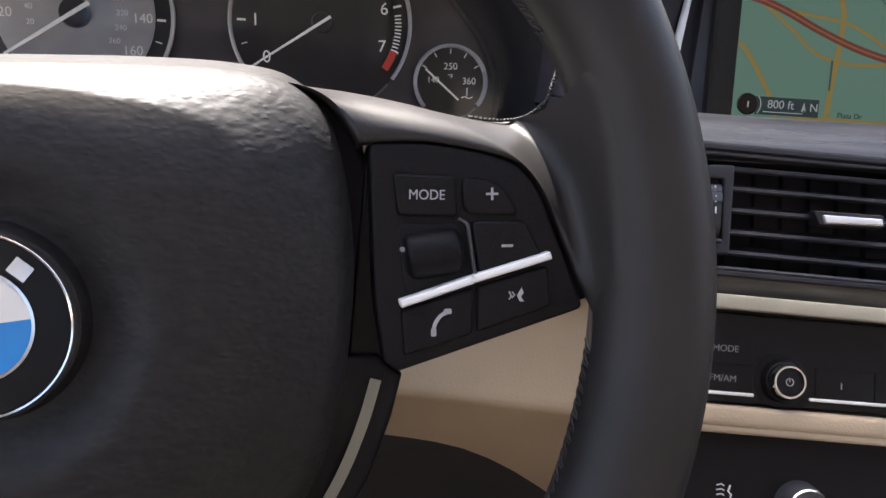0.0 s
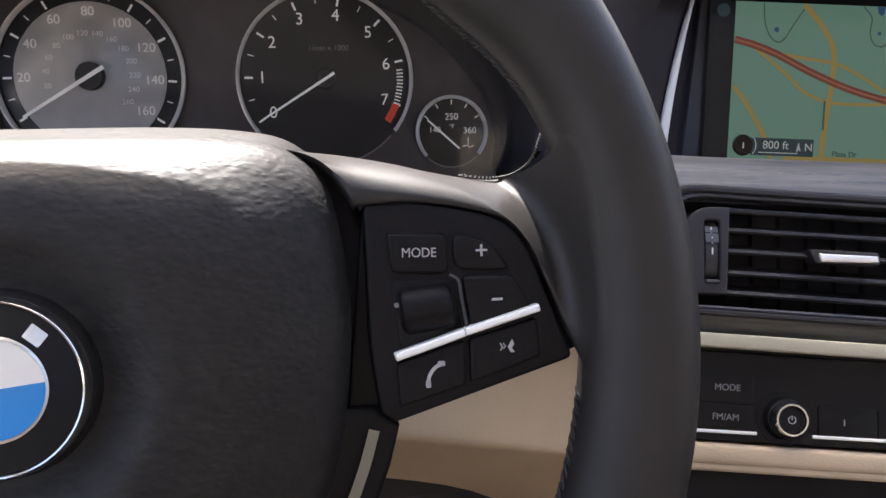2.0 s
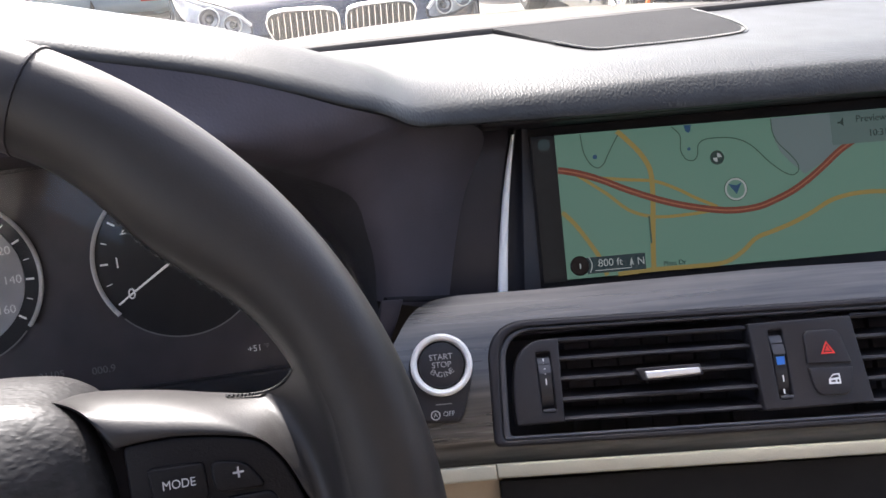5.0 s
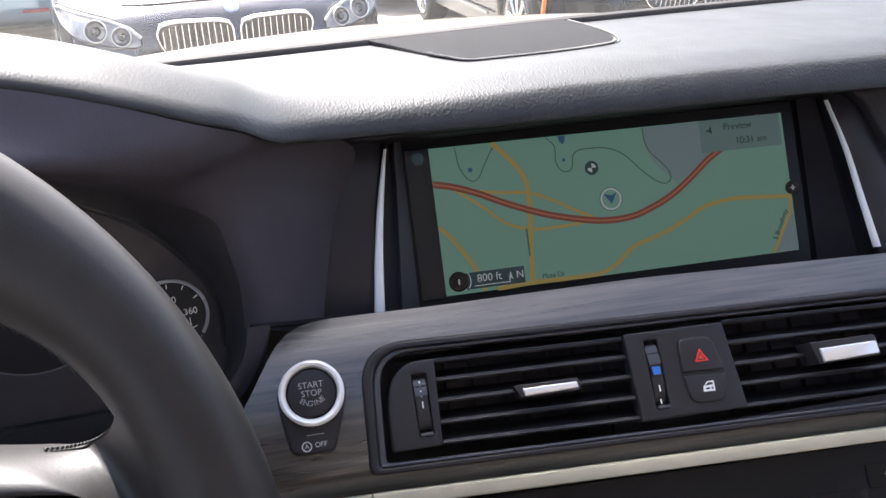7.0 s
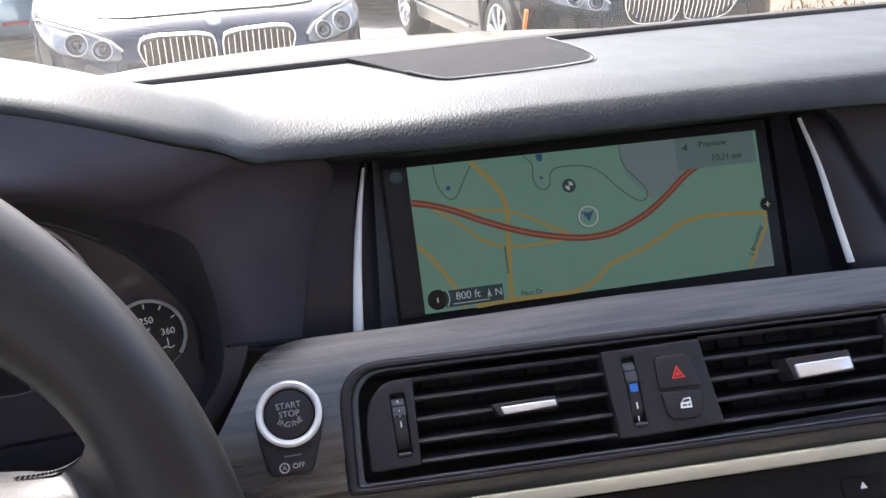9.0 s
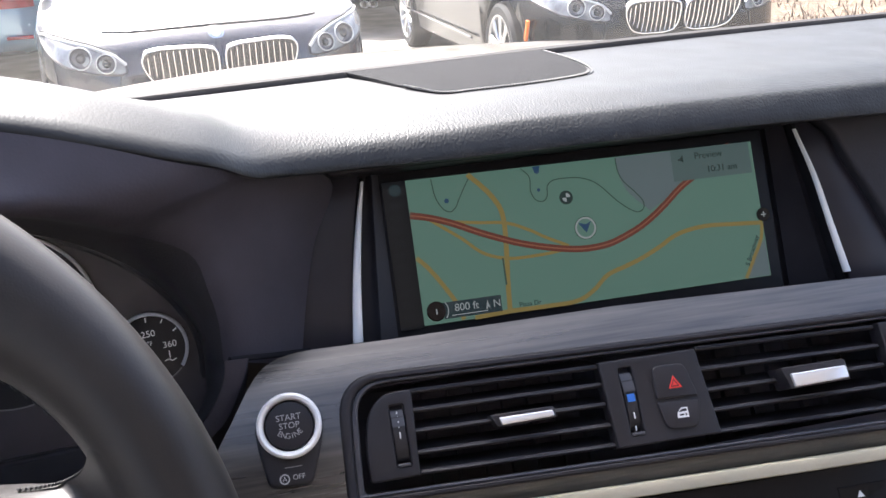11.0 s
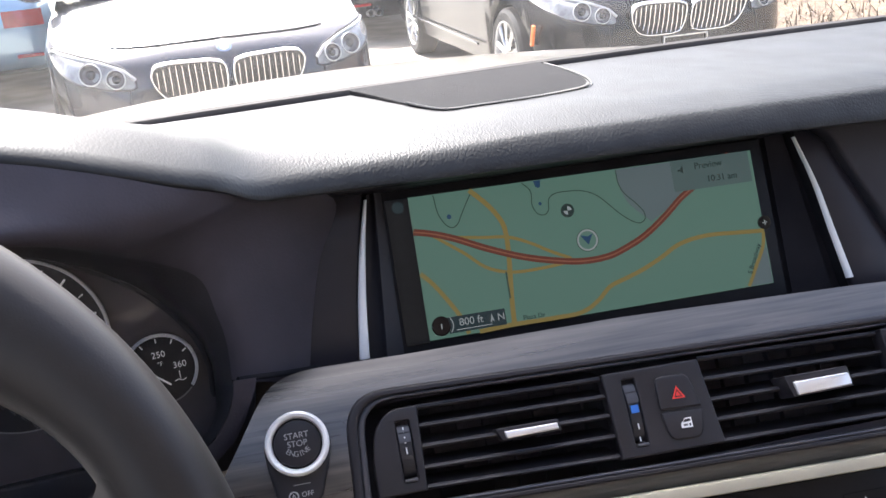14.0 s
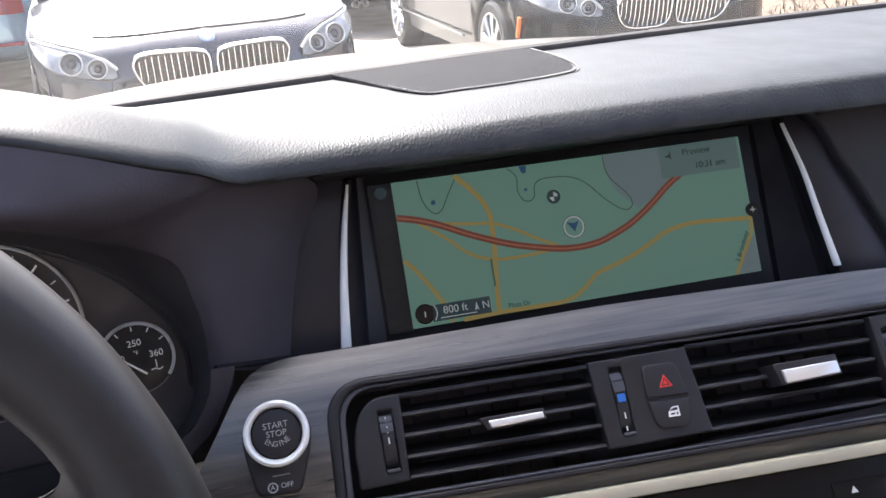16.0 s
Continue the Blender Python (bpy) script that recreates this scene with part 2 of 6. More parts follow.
SCUTTLE = material("weathered_rubber", (0.030, 0.028, 0.027), 0.8, spec=0.2, grain=300, bump=0.0003, vary=0.2, vary_scale=12, rough_vary=0.08)
DARK_GRAIN = material("dark_grained_plastic", (0.024, 0.022, 0.026), 0.6, grain=800, bump=0.00016, cells=True, vary=0.1, rough_vary=0.04)
DARK_PLASTIC = material("dark_soft_plastic", (0.048, 0.0425, 0.053), 0.6, grain=800, bump=0.00009, cells=True, vary=0.1, rough_vary=0.04)
GLOSS_BLACK = material("gloss_black", (0.008, 0.0078, 0.0085), 0.22, spec=0.18, grain=60, bump=0.00005, vary=0.1, rough_vary=0.04)
PANEL_BLACK = material("control_black", (0.0080, 0.0074, 0.0084), 0.40, spec=0.16, grain=1500, bump=0.0001, vary=0.1, rough_vary=0.04)
KEY_INK = material("key_print", (0.46, 0.46, 0.46), 0.5, vary=0.05)
SATIN_GREY = material("satin_grey_plastic", (0.055, 0.055, 0.062), 0.35, vary=0.08, rough_vary=0.05)
VENT_PLASTIC = material("vent_plastic", (0.017, 0.016, 0.018), 0.42, spec=0.5, grain=1500, bump=0.00008, vary=0.1, rough_vary=0.05)
VOID = material("duct_black", (0.060, 0.056, 0.064), 0.9, spec=0.2, vary=0.2)
CHROME = material("satin_chrome", (0.78, 0.77, 0.74), 0.16, metal=1.0, vary=0.05, rough_vary=0.04)
TAB_METAL = material("brushed_tab", (0.90, 0.89, 0.87), 0.26, metal=0.7, vary=0.03, rough_vary=0.04)
SATIN_BRIGHT = material("satin_bright_metal", (0.95, 0.94, 0.91), 0.34, metal=0.15, vary=0.03, rough_vary=0.04)
BRIGHT = material("bright_chrome", (0.86, 0.86, 0.85), 0.12, metal=1.0, vary=0.04, rough_vary=0.03)
CREAM = material("cream_leather", (0.47, 0.37, 0.25), 0.55, grain=900, bump=0.00012, cells=True, vary=0.05, vary_scale=15, rough_vary=0.05)
CREAM_STRIP = material("cream_strip", (0.41, 0.38, 0.285), 0.45, grain=900, bump=0.0001, vary=0.05, vary_scale=40, rough_vary=0.05)
HEADLINER = material("headliner", (0.30, 0.285, 0.275), 0.9, grain=900, bump=0.0004, vary=0.06)
DOOR_CREAM = material("door_trim", (0.20, 0.17, 0.14), 0.7, grain=500, bump=0.0004, cells=True, vary=0.1)
CARPET = material("carpet", (0.10, 0.085, 0.075), 0.95, grain=600, bump=0.001, vary=0.3)
WHITE_INK = material("white_ink", (0.80, 0.80, 0.78), 0.5, vary=0.05)
PALE_INK = material("pale_ink", (0.36, 0.35, 0.35), 0.5, vary=0.05)
DIM_INK = material("dim_ink", (0.22, 0.21, 0.21), 0.5, vary=0.05)
# faint glow added to print and needles so they stand out
DIAL_INK = material("dial_print", (0.82, 0.81, 0.80), 0.5, vary=0.04)
DIAL_INK.node_tree.nodes["Principled BSDF"].inputs["Emission Color"].default_value = (1.0, 0.98, 0.95, 1)
DIAL_INK.node_tree.nodes["Principled BSDF"].inputs["Emission Strength"].default_value = DIAL_GLOW
DIAL_PALE = material("dial_small_print", (0.88, 0.87, 0.86), 0.5, vary=0.04)
RED_INK = material("red_ink", (0.80, 0.07, 0.04), 0.5, vary=0.05)
BLUE_INK = material("blue_ink", (0.03, 0.16, 0.55), 0.4, vary=0.05)
DIAL_BLACK = material("dial_black", (0.009, 0.0075, 0.008), 0.4, vary=0.2, vary_scale=40, rough_vary=0.05)
DIAL_GREY = material("dial_grey", (0.062, 0.053, 0.056), 0.38, vary=0.12, vary_scale=60, rough_vary=0.06)
# grey of the disc, lightened to carry the reflection in the lens
DIAL_CENTRE = material("dial_centre", (0.43, 0.42, 0.42), 0.4, vary=0.08, vary_scale=60, rough_vary=0.06)
RING_CHROME = material("dial_ring", (0.93, 0.92, 0.91), 0.25, metal=0.15, vary=0.05, rough_vary=0.04)
SIDE_BLACK = material("side_black", (0.021, 0.0185, 0.0235), 0.33, spec=0.35, grain=900, bump=0.00003, vary=0.1, rough_vary=0.05)
FLANK = material("flank_satin", (0.020, 0.0185, 0.022), 0.48, spec=0.35, grain=900, bump=0.00004, vary=0.1, rough_vary=0.05)
GROOVE = material("groove_black", (0.016, 0.015, 0.017), 0.9, spec=0.1, vary=0.2)
RIM_THREAD = material("dark_thread", (0.028, 0.027, 0.027), 0.8, grain=3000, bump=0.0002, vary=0.2)
THREAD = material("grey_thread", (0.14, 0.137, 0.13), 0.8, grain=3000, bump=0.0002, vary=0.1)
FABRIC = material("speaker_fabric", (0.013, 0.013, 0.014), 0.9, spec=0.2, grain=1800, bump=0.0006, cells=True, vary=0.1)
WOOD = material("dark_wood", (0.016, 0.0132, 0.0112), 0.32, spec=0.5, grain=60, bump=0.00010, vary=0.4, vary_scale=34, stretch=(0.45, 10, 3), second=(0.085, 0.074, 0.062), coat=1.0, coat_rough=0.24, rough_vary=0.10)

# ---- axes of the places on the dashboard ----
SCREEN_O = Vector((0.178, 0.5, 0.97))
AHEAD = Vector((math.sin(radians(9)), math.cos(radians(9)), 0))
FD = leaned(SCREEN_O, 25, 9)  # the screen: origin at the map's lower left corner
FS = leaned(SCREEN_O - AHEAD * 0.085 - ZZ * 0.018, 36, 9)  # the centre stack's face
FC = leaned((-0.0981, 0.5414, 1.0048), 20, 0) @ Matrix.Scale(0.965, 4)  # the instrument cluster
FW = leaned((-0.121, 0.271, 1.017), 27, 0)  # the steering wheel's hub
CAR_X = 0.29  # the car's middle

# ---- ground outside ----
ASPHALT = material("lot_asphalt", (0.24, 0.22, 0.19), 0.9, grain=60, bump=0.004, vary=0.18, vary_scale=3, rough_vary=0.05)
DRY_GRASS = material("dry_grass", (0.105, 0.070, 0.042), 0.9, grain=25, bump=0.03, vary=0.4, vary_scale=9)
bm = bmesh.new()
bmesh.ops.create_grid(bm, x_segments=60, y_segments=60, size=400)
for v in bm.verts:
    far = max(0.0, v.co.x - 14) * 0.10
    v.co.z = -0.04 + min(far, 6.0) + (noise.noise(v.co * 0.02) * 1.5 if v.co.length > 60 else 0.0)
solid("ground", bm, ASPHALT, "pale sunlit asphalt of a dealer's car park", "ground", kind="structure")

# ---- the car's own shell, closing the place ----
PAINT_OWN = material("own_paint", (0.15, 0.13, 0.095), 0.35, metal=0.2, vary=0.03, coat=0.6, rough_vary=0.03)
bm = bmesh.new()
for side in (-1, 1):
    x0 = CAR_X + side * 0.80
    box(min(x0, x0 + side * 0.05), max(x0, x0 + side * 0.05), -1.9, 0.95, 0.28, 0.97, 0.01, bm=bm)
solid("wall_doors", bm, DOOR_CREAM, "cream inner door panels", "door panel", kind="structure")
bm = box(CAR_X - 0.85, CAR_X + 0.85, -1.9, 0.95, 0.22, 0.28, 0.01)
solid("floor", bm, CARPET, "beige carpeted car floor", "floor", kind="structure")
# unseen walls added in place of the rear windows, keeping daylight out
bm = bmesh.new()
box(CAR_X - 0.80, CAR_X + 0.80, -1.95, -1.9, 0.28, 1.42, 0.01, bm=bm)
for side in (-1, 1):
    x0 = CAR_X + side * 0.78
    box(min(x0, x0 + side * 0.04), max(x0, x0 + side * 0.04), -1.9, -0.45, 0.95, 1.40, 0.01, bm=bm)
solid("wall_rear", bm, DOOR_CREAM, "plain unseen wall added to close the cabin's rear", "rear wall", kind="structure")
rows = []
for i in range(15):
    y = -1.70 + 1.75 * i / 14
    rows.append([(CAR_X + 0.66 * c, y, 1.44 - 0.05 * abs(c) ** 3 - 0.03 * ((y + 0.7) / 0.75) ** 2) for c in np.linspace(-1, 1, 15)])
bm = grid(rows)
bmesh.ops.solidify(bm, geom=bm.faces[:], thickness=-0.03)
solid("ceiling", bm, HEADLINER, "grey fabric headliner", "headliner", kind="structure")
bm = bmesh.new()
for side in (-1, 1):
    tube(spline([(CAR_X + side * 0.82, 0.90, 1.02), (CAR_X + side * 0.75, 0.42, 1.27), (CAR_X + side * 0.68, 0.06, 1.40), (CAR_X + side * 0.66, -0.5, 1.43), (CAR_X + side * 0.68, -1.25, 1.38), (CAR_X + side * 0.80, -1.88, 1.0)], 30), 0.04, 8, bm)
    tube([(CAR_X + side * 0.82, -0.45, 0.95), (CAR_X + side * 0.69, -0.5, 1.41)], 0.05, 8, bm)
solid("trim_pillars", bm, HEADLINER, "grey roof pillars", "pillar", kind="structure")

# windscreen with a thin film of dust, which also gives the glare's pale veil
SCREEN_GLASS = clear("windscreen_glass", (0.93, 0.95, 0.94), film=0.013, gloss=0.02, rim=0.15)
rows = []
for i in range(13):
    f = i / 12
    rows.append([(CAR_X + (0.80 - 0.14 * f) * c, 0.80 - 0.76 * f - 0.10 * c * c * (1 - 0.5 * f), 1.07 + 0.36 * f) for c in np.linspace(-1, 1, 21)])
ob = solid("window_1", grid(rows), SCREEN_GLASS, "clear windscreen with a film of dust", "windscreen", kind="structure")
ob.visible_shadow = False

# bonnet and the black scuttle at the foot of the windscreen
rows = []
for y in np.linspace(0.78, 2.08, 30):
    z = float(np.interp(y, [0.78, 0.95, 1.10, 1.25, 1.45, 1.7, 1.95, 2.08], [1.050, 1.044, 1.033, 1.010, 0.974, 0.92, 0.84, 0.74]))
    rows.append([(CAR_X + 0.80 * c, y - 0.14 * c * c, z - 0.05 * abs(c) ** 3 + 0.006 * math.cos(c * 5)) for c in np.linspace(-1, 1, 41)])
bm = grid(rows)
bmesh.ops.solidify(bm, geom=bm.faces[:], thickness=0.02)
solid("bonnet", bm, PAINT_OWN, "pale beige painted bonnet of the car itself", "bonnet")


def cowl_y(x):
    return 0.692 - 0.12 * (x - 0.25) ** 2


rows = []
for x in np.linspace(CAR_X - 0.78, CAR_X + 0.78, 60):
    y = cowl_y(x)
    rows.append([(x, y - 0.012, 1.062), (x, y + 0.0, 1.0835), (x, y + 0.003, 1.0862), (x, y + 0.011, 1.0868), (x, y + 0.017, 1.0845), (x, y + 0.035, 1.06)])
scuttle = thing("scuttle_strip", Matrix.Identity(4), "weathered black strip along the foot of the windscreen", "scuttle strip")
part("strip", grid(rows), SCUTTLE, scuttle)
part("rubber_lip", tube([(x, cowl_y(x) - 0.0125, 1.0800) for x in np.linspace(CAR_X - 0.78, CAR_X + 0.78, 60)], 0.0022, 6), BLACK_PLASTIC, scuttle, "black rubber lip")

# ---- dashboard ----
# the front edge of the dash top: over the cluster it rises to a hood, over the screen it runs level
EDGE = [(-0.49, 0.6, 1.016), (-0.4, 0.53, 1.026), (-0.32, 0.49, 1.046), (-0.25, 0.47, 1.091), (-0.19, 0.46, 1.122), (-0.13, 0.455, 1.136), (-0.08, 0.455, 1.136), (-0.04, 0.457, 1.127), (0.0, 0.46, 1.1165), (0.03, 0.462, 1.106), (0.055, 0.467, 1.095), (0.075, 0.476, 1.086), (0.093, 0.487, 1.075), (0.115, 0.498, 1.07), (0.145, 0.502, 1.0675), (0.2, 0.493, 1.067), (0.28, 0.48, 1.0675), (0.37, 0.466, 1.0675), (0.46, 0.452, 1.066), (0.6, 0.435, 1.061), (0.8, 0.44, 1.043), (1.07, 0.5, 1.013)]
edge = spline(EDGE, 170)
dash = thing("dashboard", Matrix.Identity(4), "dark grained leather dashboard with a hood over the dials", "dashboard")


def top_z(x, y, ez):
    """Height of the dash top behind its front edge."""
    f = min(max((y - 0.47) / 0.22, 0), 1)
    hump = max(0.0, ez - 1.0675)
    return 1.0885 + hump * (1 - f ** 1.3) - 0.006 * f - 0.05 * max(0.0, abs(x - CAR_X) - 0.45) ** 1.5


BACK = (0.006, 0.010, 0.014, 0.020, 0.027, 0.035, 0.045)
rows = []
for p in edge:
    x, y, z = p
    cy = cowl_y(x) + 0.004
    flat = min(1.0, max(0.0, (x - 0.03) / 0.09))
    fold = min(1.0, max(0.0, (x - 0.10) / 0.14))
    zt = top_z(x, y + 0.045, z)
    thin = [(0.0012, -0.0002), (0.0011, 0.0), (0.0010, 0.0004), (0.0011, 0.0012), (0.0016, 0.0022), (0.0024, 0.0032), (0.0032, 0.0040)]
    thin += [(f, 0.0040 + (zt - z - 0.0040) * (1 - (1 - f / 0.045) ** 1.5)) for f in BACK]
    full = [(0.022, -0.0022), (0.010, -0.0018), (0.004, -0.0003), (0.0012, 0.0014), (0.0012, 0.0030), (0.0020, 0.0044), (0.0032, 0.0060)]
    full += [(f, 0.0060 + (zt - z - 0.0060) * (1 - (1 - f / 0.045) ** 2.3)) for f in BACK]
    creased = [(0.022, -0.0022), (0.010, -0.0018), (0.004, -0.0005), (0.0014, 0.0010), (0.0016, 0.0026), (0.0042, 0.0062), (0.0078, 0.0106)]
    creased += [(f, (zt - z) * up) for f, up in zip((0.0108, 0.0126, 0.0150, 0.0200, 0.0270, 0.0355, 0.045), (0.67, 0.75, 0.80, 0.85, 0.90, 0.95, 1.0))]
    col = []
    for q0, q1, q2 in zip(thin, full, creased):
        dy, dz = (q0[k] * (1 - flat) + (q1[k] * (1 - fold) + q2[k] * fold) * flat for k in (0, 1))
        col.append((x, y + dy, z + dz))
    for f in np.linspace(0.12, 1, 12):
        yy = y + 0.045 + (cy - y - 0.045) * f
        col.append((x, yy, top_z(x, yy, z)))
    rows.append(col)
part("top_pad", grid(rows), DASH_LEATHER, dash, "grained dark grey leather pad", sharp=60)

# lining of the hood, round the dials and over the ridge to the screen's edge
LO = [(-0.2911, 0.5298, 0.9373), (-0.2621, 0.5347, 1.0048), (-0.2283, 0.552, 1.0376), (-0.1849, 0.5607, 1.055), (-0.127, 0.5627, 1.0589), (-0.0788, 0.5627, 1.0589), (-0.0402, 0.5598, 1.0512), (-0.0016, 0.554, 1.0376), (0.0254, 0.5472, 1.0212), (0.0428, 0.5405, 1.0029), (0.0520, 0.5350, 0.9875), (0.0553, 0.5310, 0.9760), (0.0556, 0.5300, 0.9650), (0.0546, 0.5290, 0.9550)]
RIDGE = [(-0.34, 0.50, 0.95), (-0.31, 0.475, 1.02), (-0.25, 0.452, 1.055), (-0.19, 0.443, 1.084), (-0.13, 0.438, 1.098), (-0.08, 0.438, 1.098), (-0.04, 0.440, 1.094), (0.0, 0.446, 1.084), (0.022, 0.452, 1.073), (0.040, 0.459, 1.057), (0.051, 0.464, 1.039), (0.059, 0.467, 1.020), (0.0625, 0.468, 1.003), (0.0635, 0.468, 0.9915)]
FAR = [(-0.345, 0.50, 0.95), (-0.312, 0.49, 1.043), (-0.25, 0.472, 1.088), (-0.19, 0.461, 1.118), (-0.13, 0.456, 1.132), (-0.08, 0.456, 1.132), (-0.035, 0.459, 1.122), (0.012, 0.4625, 1.1105), (0.050, 0.470, 1.0955), (0.090, 0.494, 1.0785), (0.1408, 0.536, 1.0527), (0.1249, 0.5241, 1.0246), (0.1148, 0.5131, 0.9978), (0.1049, 0.499, 0.9647)]
rows = []
ex, ey, ez = (np.array([p[k] for p in edge]) for k in range(3))
for a, b, c in zip(spline(LO, 90), spline(RIDGE, 90), spline(FAR, 90)):
    if c[2] > 1.075 and -0.30 < c[0] < 0.10:
        tuck = min(1.0, (0.10 - c[0]) / 0.03)
        c = c * (1 - tuck) + tuck * np.array([c[0], np.interp(c[0], ex, ey) + 0.0010, np.interp(c[0], ex, ez) + 0.0002])
        near = 0.03 * min(1.0, max(0.0, (0.06 - b[0]) / 0.04))
        b = b + (np.array([0.03, 0.10, 1.185]) - b) * near
    ab, bc = (a + b) / 2 + np.array([0, 0, 0.006]), (b + c) / 2 + np.array([0, 0.004, -0.002]) * min(1.0, np.linalg.norm(c - b) / 0.03)
    soft = 0.05 + 0.29 * min(1.0, max(0.0, (b[0] + 0.04) / 0.07))
    rows.append([tuple(p) for p in spline([a, ab, b * (1 - 2 * soft) + (ab + bc) * soft, bc, c], 24)])
LO_FOOT = spline([LO[-1], (0.0525, 0.529, 0.9430), (0.0470, 0.529, 0.9325), (0.0380, 0.529, 0.9265), (0.0200, 0.529, 0.9220)], 20)
RIDGE_FOOT = spline([RIDGE[-1], (0.0632, 0.4690, 0.9860), (0.0575, 0.4670, 0.9750), (0.0490, 0.4670, 0.9640), (0.0280, 0.4670, 0.9500)], 20)
# from this row the inner lining is coloured darker, as the hood's shade
SHADE_ROW = 48
bm = grid(rows[:SHADE_ROW + 1])
grid([r[10:] for r in rows[SHADE_ROW:]], bm)
part("hood_lining", bm, DARK_PLASTIC, dash, "soft dark lining of the dial hood and cheek", sharp=80)
last = np.array(rows[-1][:11])
foot = [[p + (q - p) * k for k in np.linspace(0, 1, 11)] for p, q in zip(LO_FOOT, RIDGE_FOOT)]
bend = last - np.array(foot[0])
bm = grid([r[:11] for r in rows[SHADE_ROW:]])
grid([[tuple(p + d * max(0.0, 1 - n / 8)) for p, d in zip(r, bend)] for n, r in enumerate(foot)], bm)
part("shaded_lining", bm, DARK_GRAIN, dash, "lining beside the dials, coloured darker for the hood's shade", sharp=80)
part("hood_bead", tube([*spline([np.array(p) * np.array([0.985, 1, 1]) for p in LO[2:]], 60), *LO_FOOT[2:]], 0.0022, 8), DARK_GRAIN, dash, "black bead round the dials")
# small end piece below the cheek, beside the wood
pts = rounded([(0.0632, 0.9945), (0.0616, 0.9840), (0.0570, 0.9740), (0.0495, 0.9643), (0.0280, 0.9500), (0.0280, 0.9360), (0.0502, 0.9528), (0.0588, 0.9598), (0.0652, 0.9697), (0.0706, 0.9810), (0.0748, 0.9932)], [0.001] + [0.004] * 9 + [0.001])
bm = plate([(a, b) for a, b in pts], 0.0, 0.05, 0.0008)
bm = move(bm, Matrix.Translation((0, 0.4655, 0)) @ Matrix(((1, 0, 0, 0), (0, 0, -1, 0), (0, 1, 0.9, 0), (0, 0, 0, 1))))
part("end_piece", bm, DARK_PLASTIC, dash)
part("cheek_seam", tube(spline([(0.0660, 0.4695, 0.9920), (0.0740, 0.4745, 0.9885), (0.0900, 0.4865, 0.9800), (0.1100, 0.4990, 0.9715)], 24), 0.0016, 8), GROOVE, dash, "dark seam under the cheek")

# underside and lower body of the dash, behind everything
rows = []
for x in np.linspace(-0.5, 1.08, 40):
    rows.append([(x, 0.70, 1.07), (x, 0.62, 1.04), (x, 0.60, 0.95), (x, 0.60, 0.80), (x, 0.70, 0.55), (x, 0.85, 0.30)])
part("dash_body", grid(rows), BLACK_PLASTIC, dash, "black inner body")

# cream lower panel under the wheel, with a fold along it
rows = []
for x in np.linspace(-0.49, 0.108, 40):
    k = 0.02 * max(0.0, -x - 0.1)
    y0 = 0.418 - 0.03 * (x - 0.1)
    zf = 0.8815 - 0.19 * (x + 0.006)
    zl = float(np.interp(x, [-0.49, -0.015, 0.004, 0.026, 0.0515, 0.0718, 0.108], [0.838, 0.8188, 0.8145, 0.8083, 0.7942, 0.778, 0.745]))
    prof = spline([(y0 + 0.05, 0.942), (y0 + 0.018, 0.9385), (y0 + 0.006, 0.930), (y0 - 0.006, 0.914), (y0 - 0.023, zf + 0.010), (y0 - 0.0285, zf + 0.0015), (y0 - 0.0285, zf - 0.0015), (y0 - 0.0240, zf - 0.009), (y0 - 0.008, zf * 0.45 + zl * 0.55), (y0 + 0.008, zl + 0.004), (y0 + 0.012, zl), (y0 + 0.06, zl - 0.004)], 40)
    rows.append([(x, q[0], q[1] - k) for q in prof])
part("knee_panel", grid(rows), CREAM, dash, "cream leather lower panel with a fold", sharp=60)
rows = []
for x in np.linspace(-0.49, 0.12, 30):
    rows.append([(x, 0.50, 0.80), (x, 0.47, 0.765), (x, 0.47, 0.70), (x, 0.50, 0.55), (x, 0.6, 0.45)])
part("lower_cover", grid(rows), BLACK_PLASTIC, dash, "black lower cover")

# passenger side of the dash beside the screen
pts = [(0.2590, 0.096), (0.2712, 0.0840), (0.2800, 0.0625), (0.2918, 0.0400), (0.3072, 0.0060), (0.318, -0.022), (0.86, -0.05), (0.86, 0.075), (0.50, 0.096)]
part("passenger_front", move(plate(rounded(pts, 0.004, 3), 0.013, 0.03, 0.003), FD), DARK_GRAIN, dash, "dark grained front of the passenger side")

# ---- speaker grille on the dash top ----
grille = thing("speaker_grille", pose(0, 0, 1.0845), "black fabric loudspeaker cover let into the dash top", "speaker grille")
outline = [tuple(p) for p in spline([(0.194, 0.694), (0.202, 0.665), (0.2095, 0.632), (0.2185, 0.596), (0.2275, 0.5775), (0.245, 0.5755), (0.28, 0.5735), (0.31, 0.5755), (0.3305, 0.5815), (0.3435, 0.604), (0.350, 0.632), (0.353, 0.662), (0.354, 0.694)], 60)]
lip = [(x + 0.0030 * (1 if x > 0.3 else 0), y - 0.0005, 0.0008) for x, y in outline[38:]]
part("lip", tube(lip, 0.0008, 8), DASH_LEATHER, grille, "raised leather lip beside the cover")
part("cover", plate(outline, 0.0016, 0.006, 0.0006), FABRIC, grille, "fine black mesh fabric")
bm = bmesh.new()
front = spline(outline[13:42], 84)
for i in range(0, 83):
    a, b = Vector((*front[i], 0.0021)), Vector((*front[i + 1], 0.0021))
    d = (b - a).normalized()
    s = Vector((-d.y, d.x, 0)) * 0.0013
    tube([a - s, (a + b) / 2 + ZZ * 0.0003, b + s * 0.8], [0.0004, 0.0007, 0.0004], 6, bm)
part("stitching", bm, THREAD, grille, "row of slanting pale stitches")

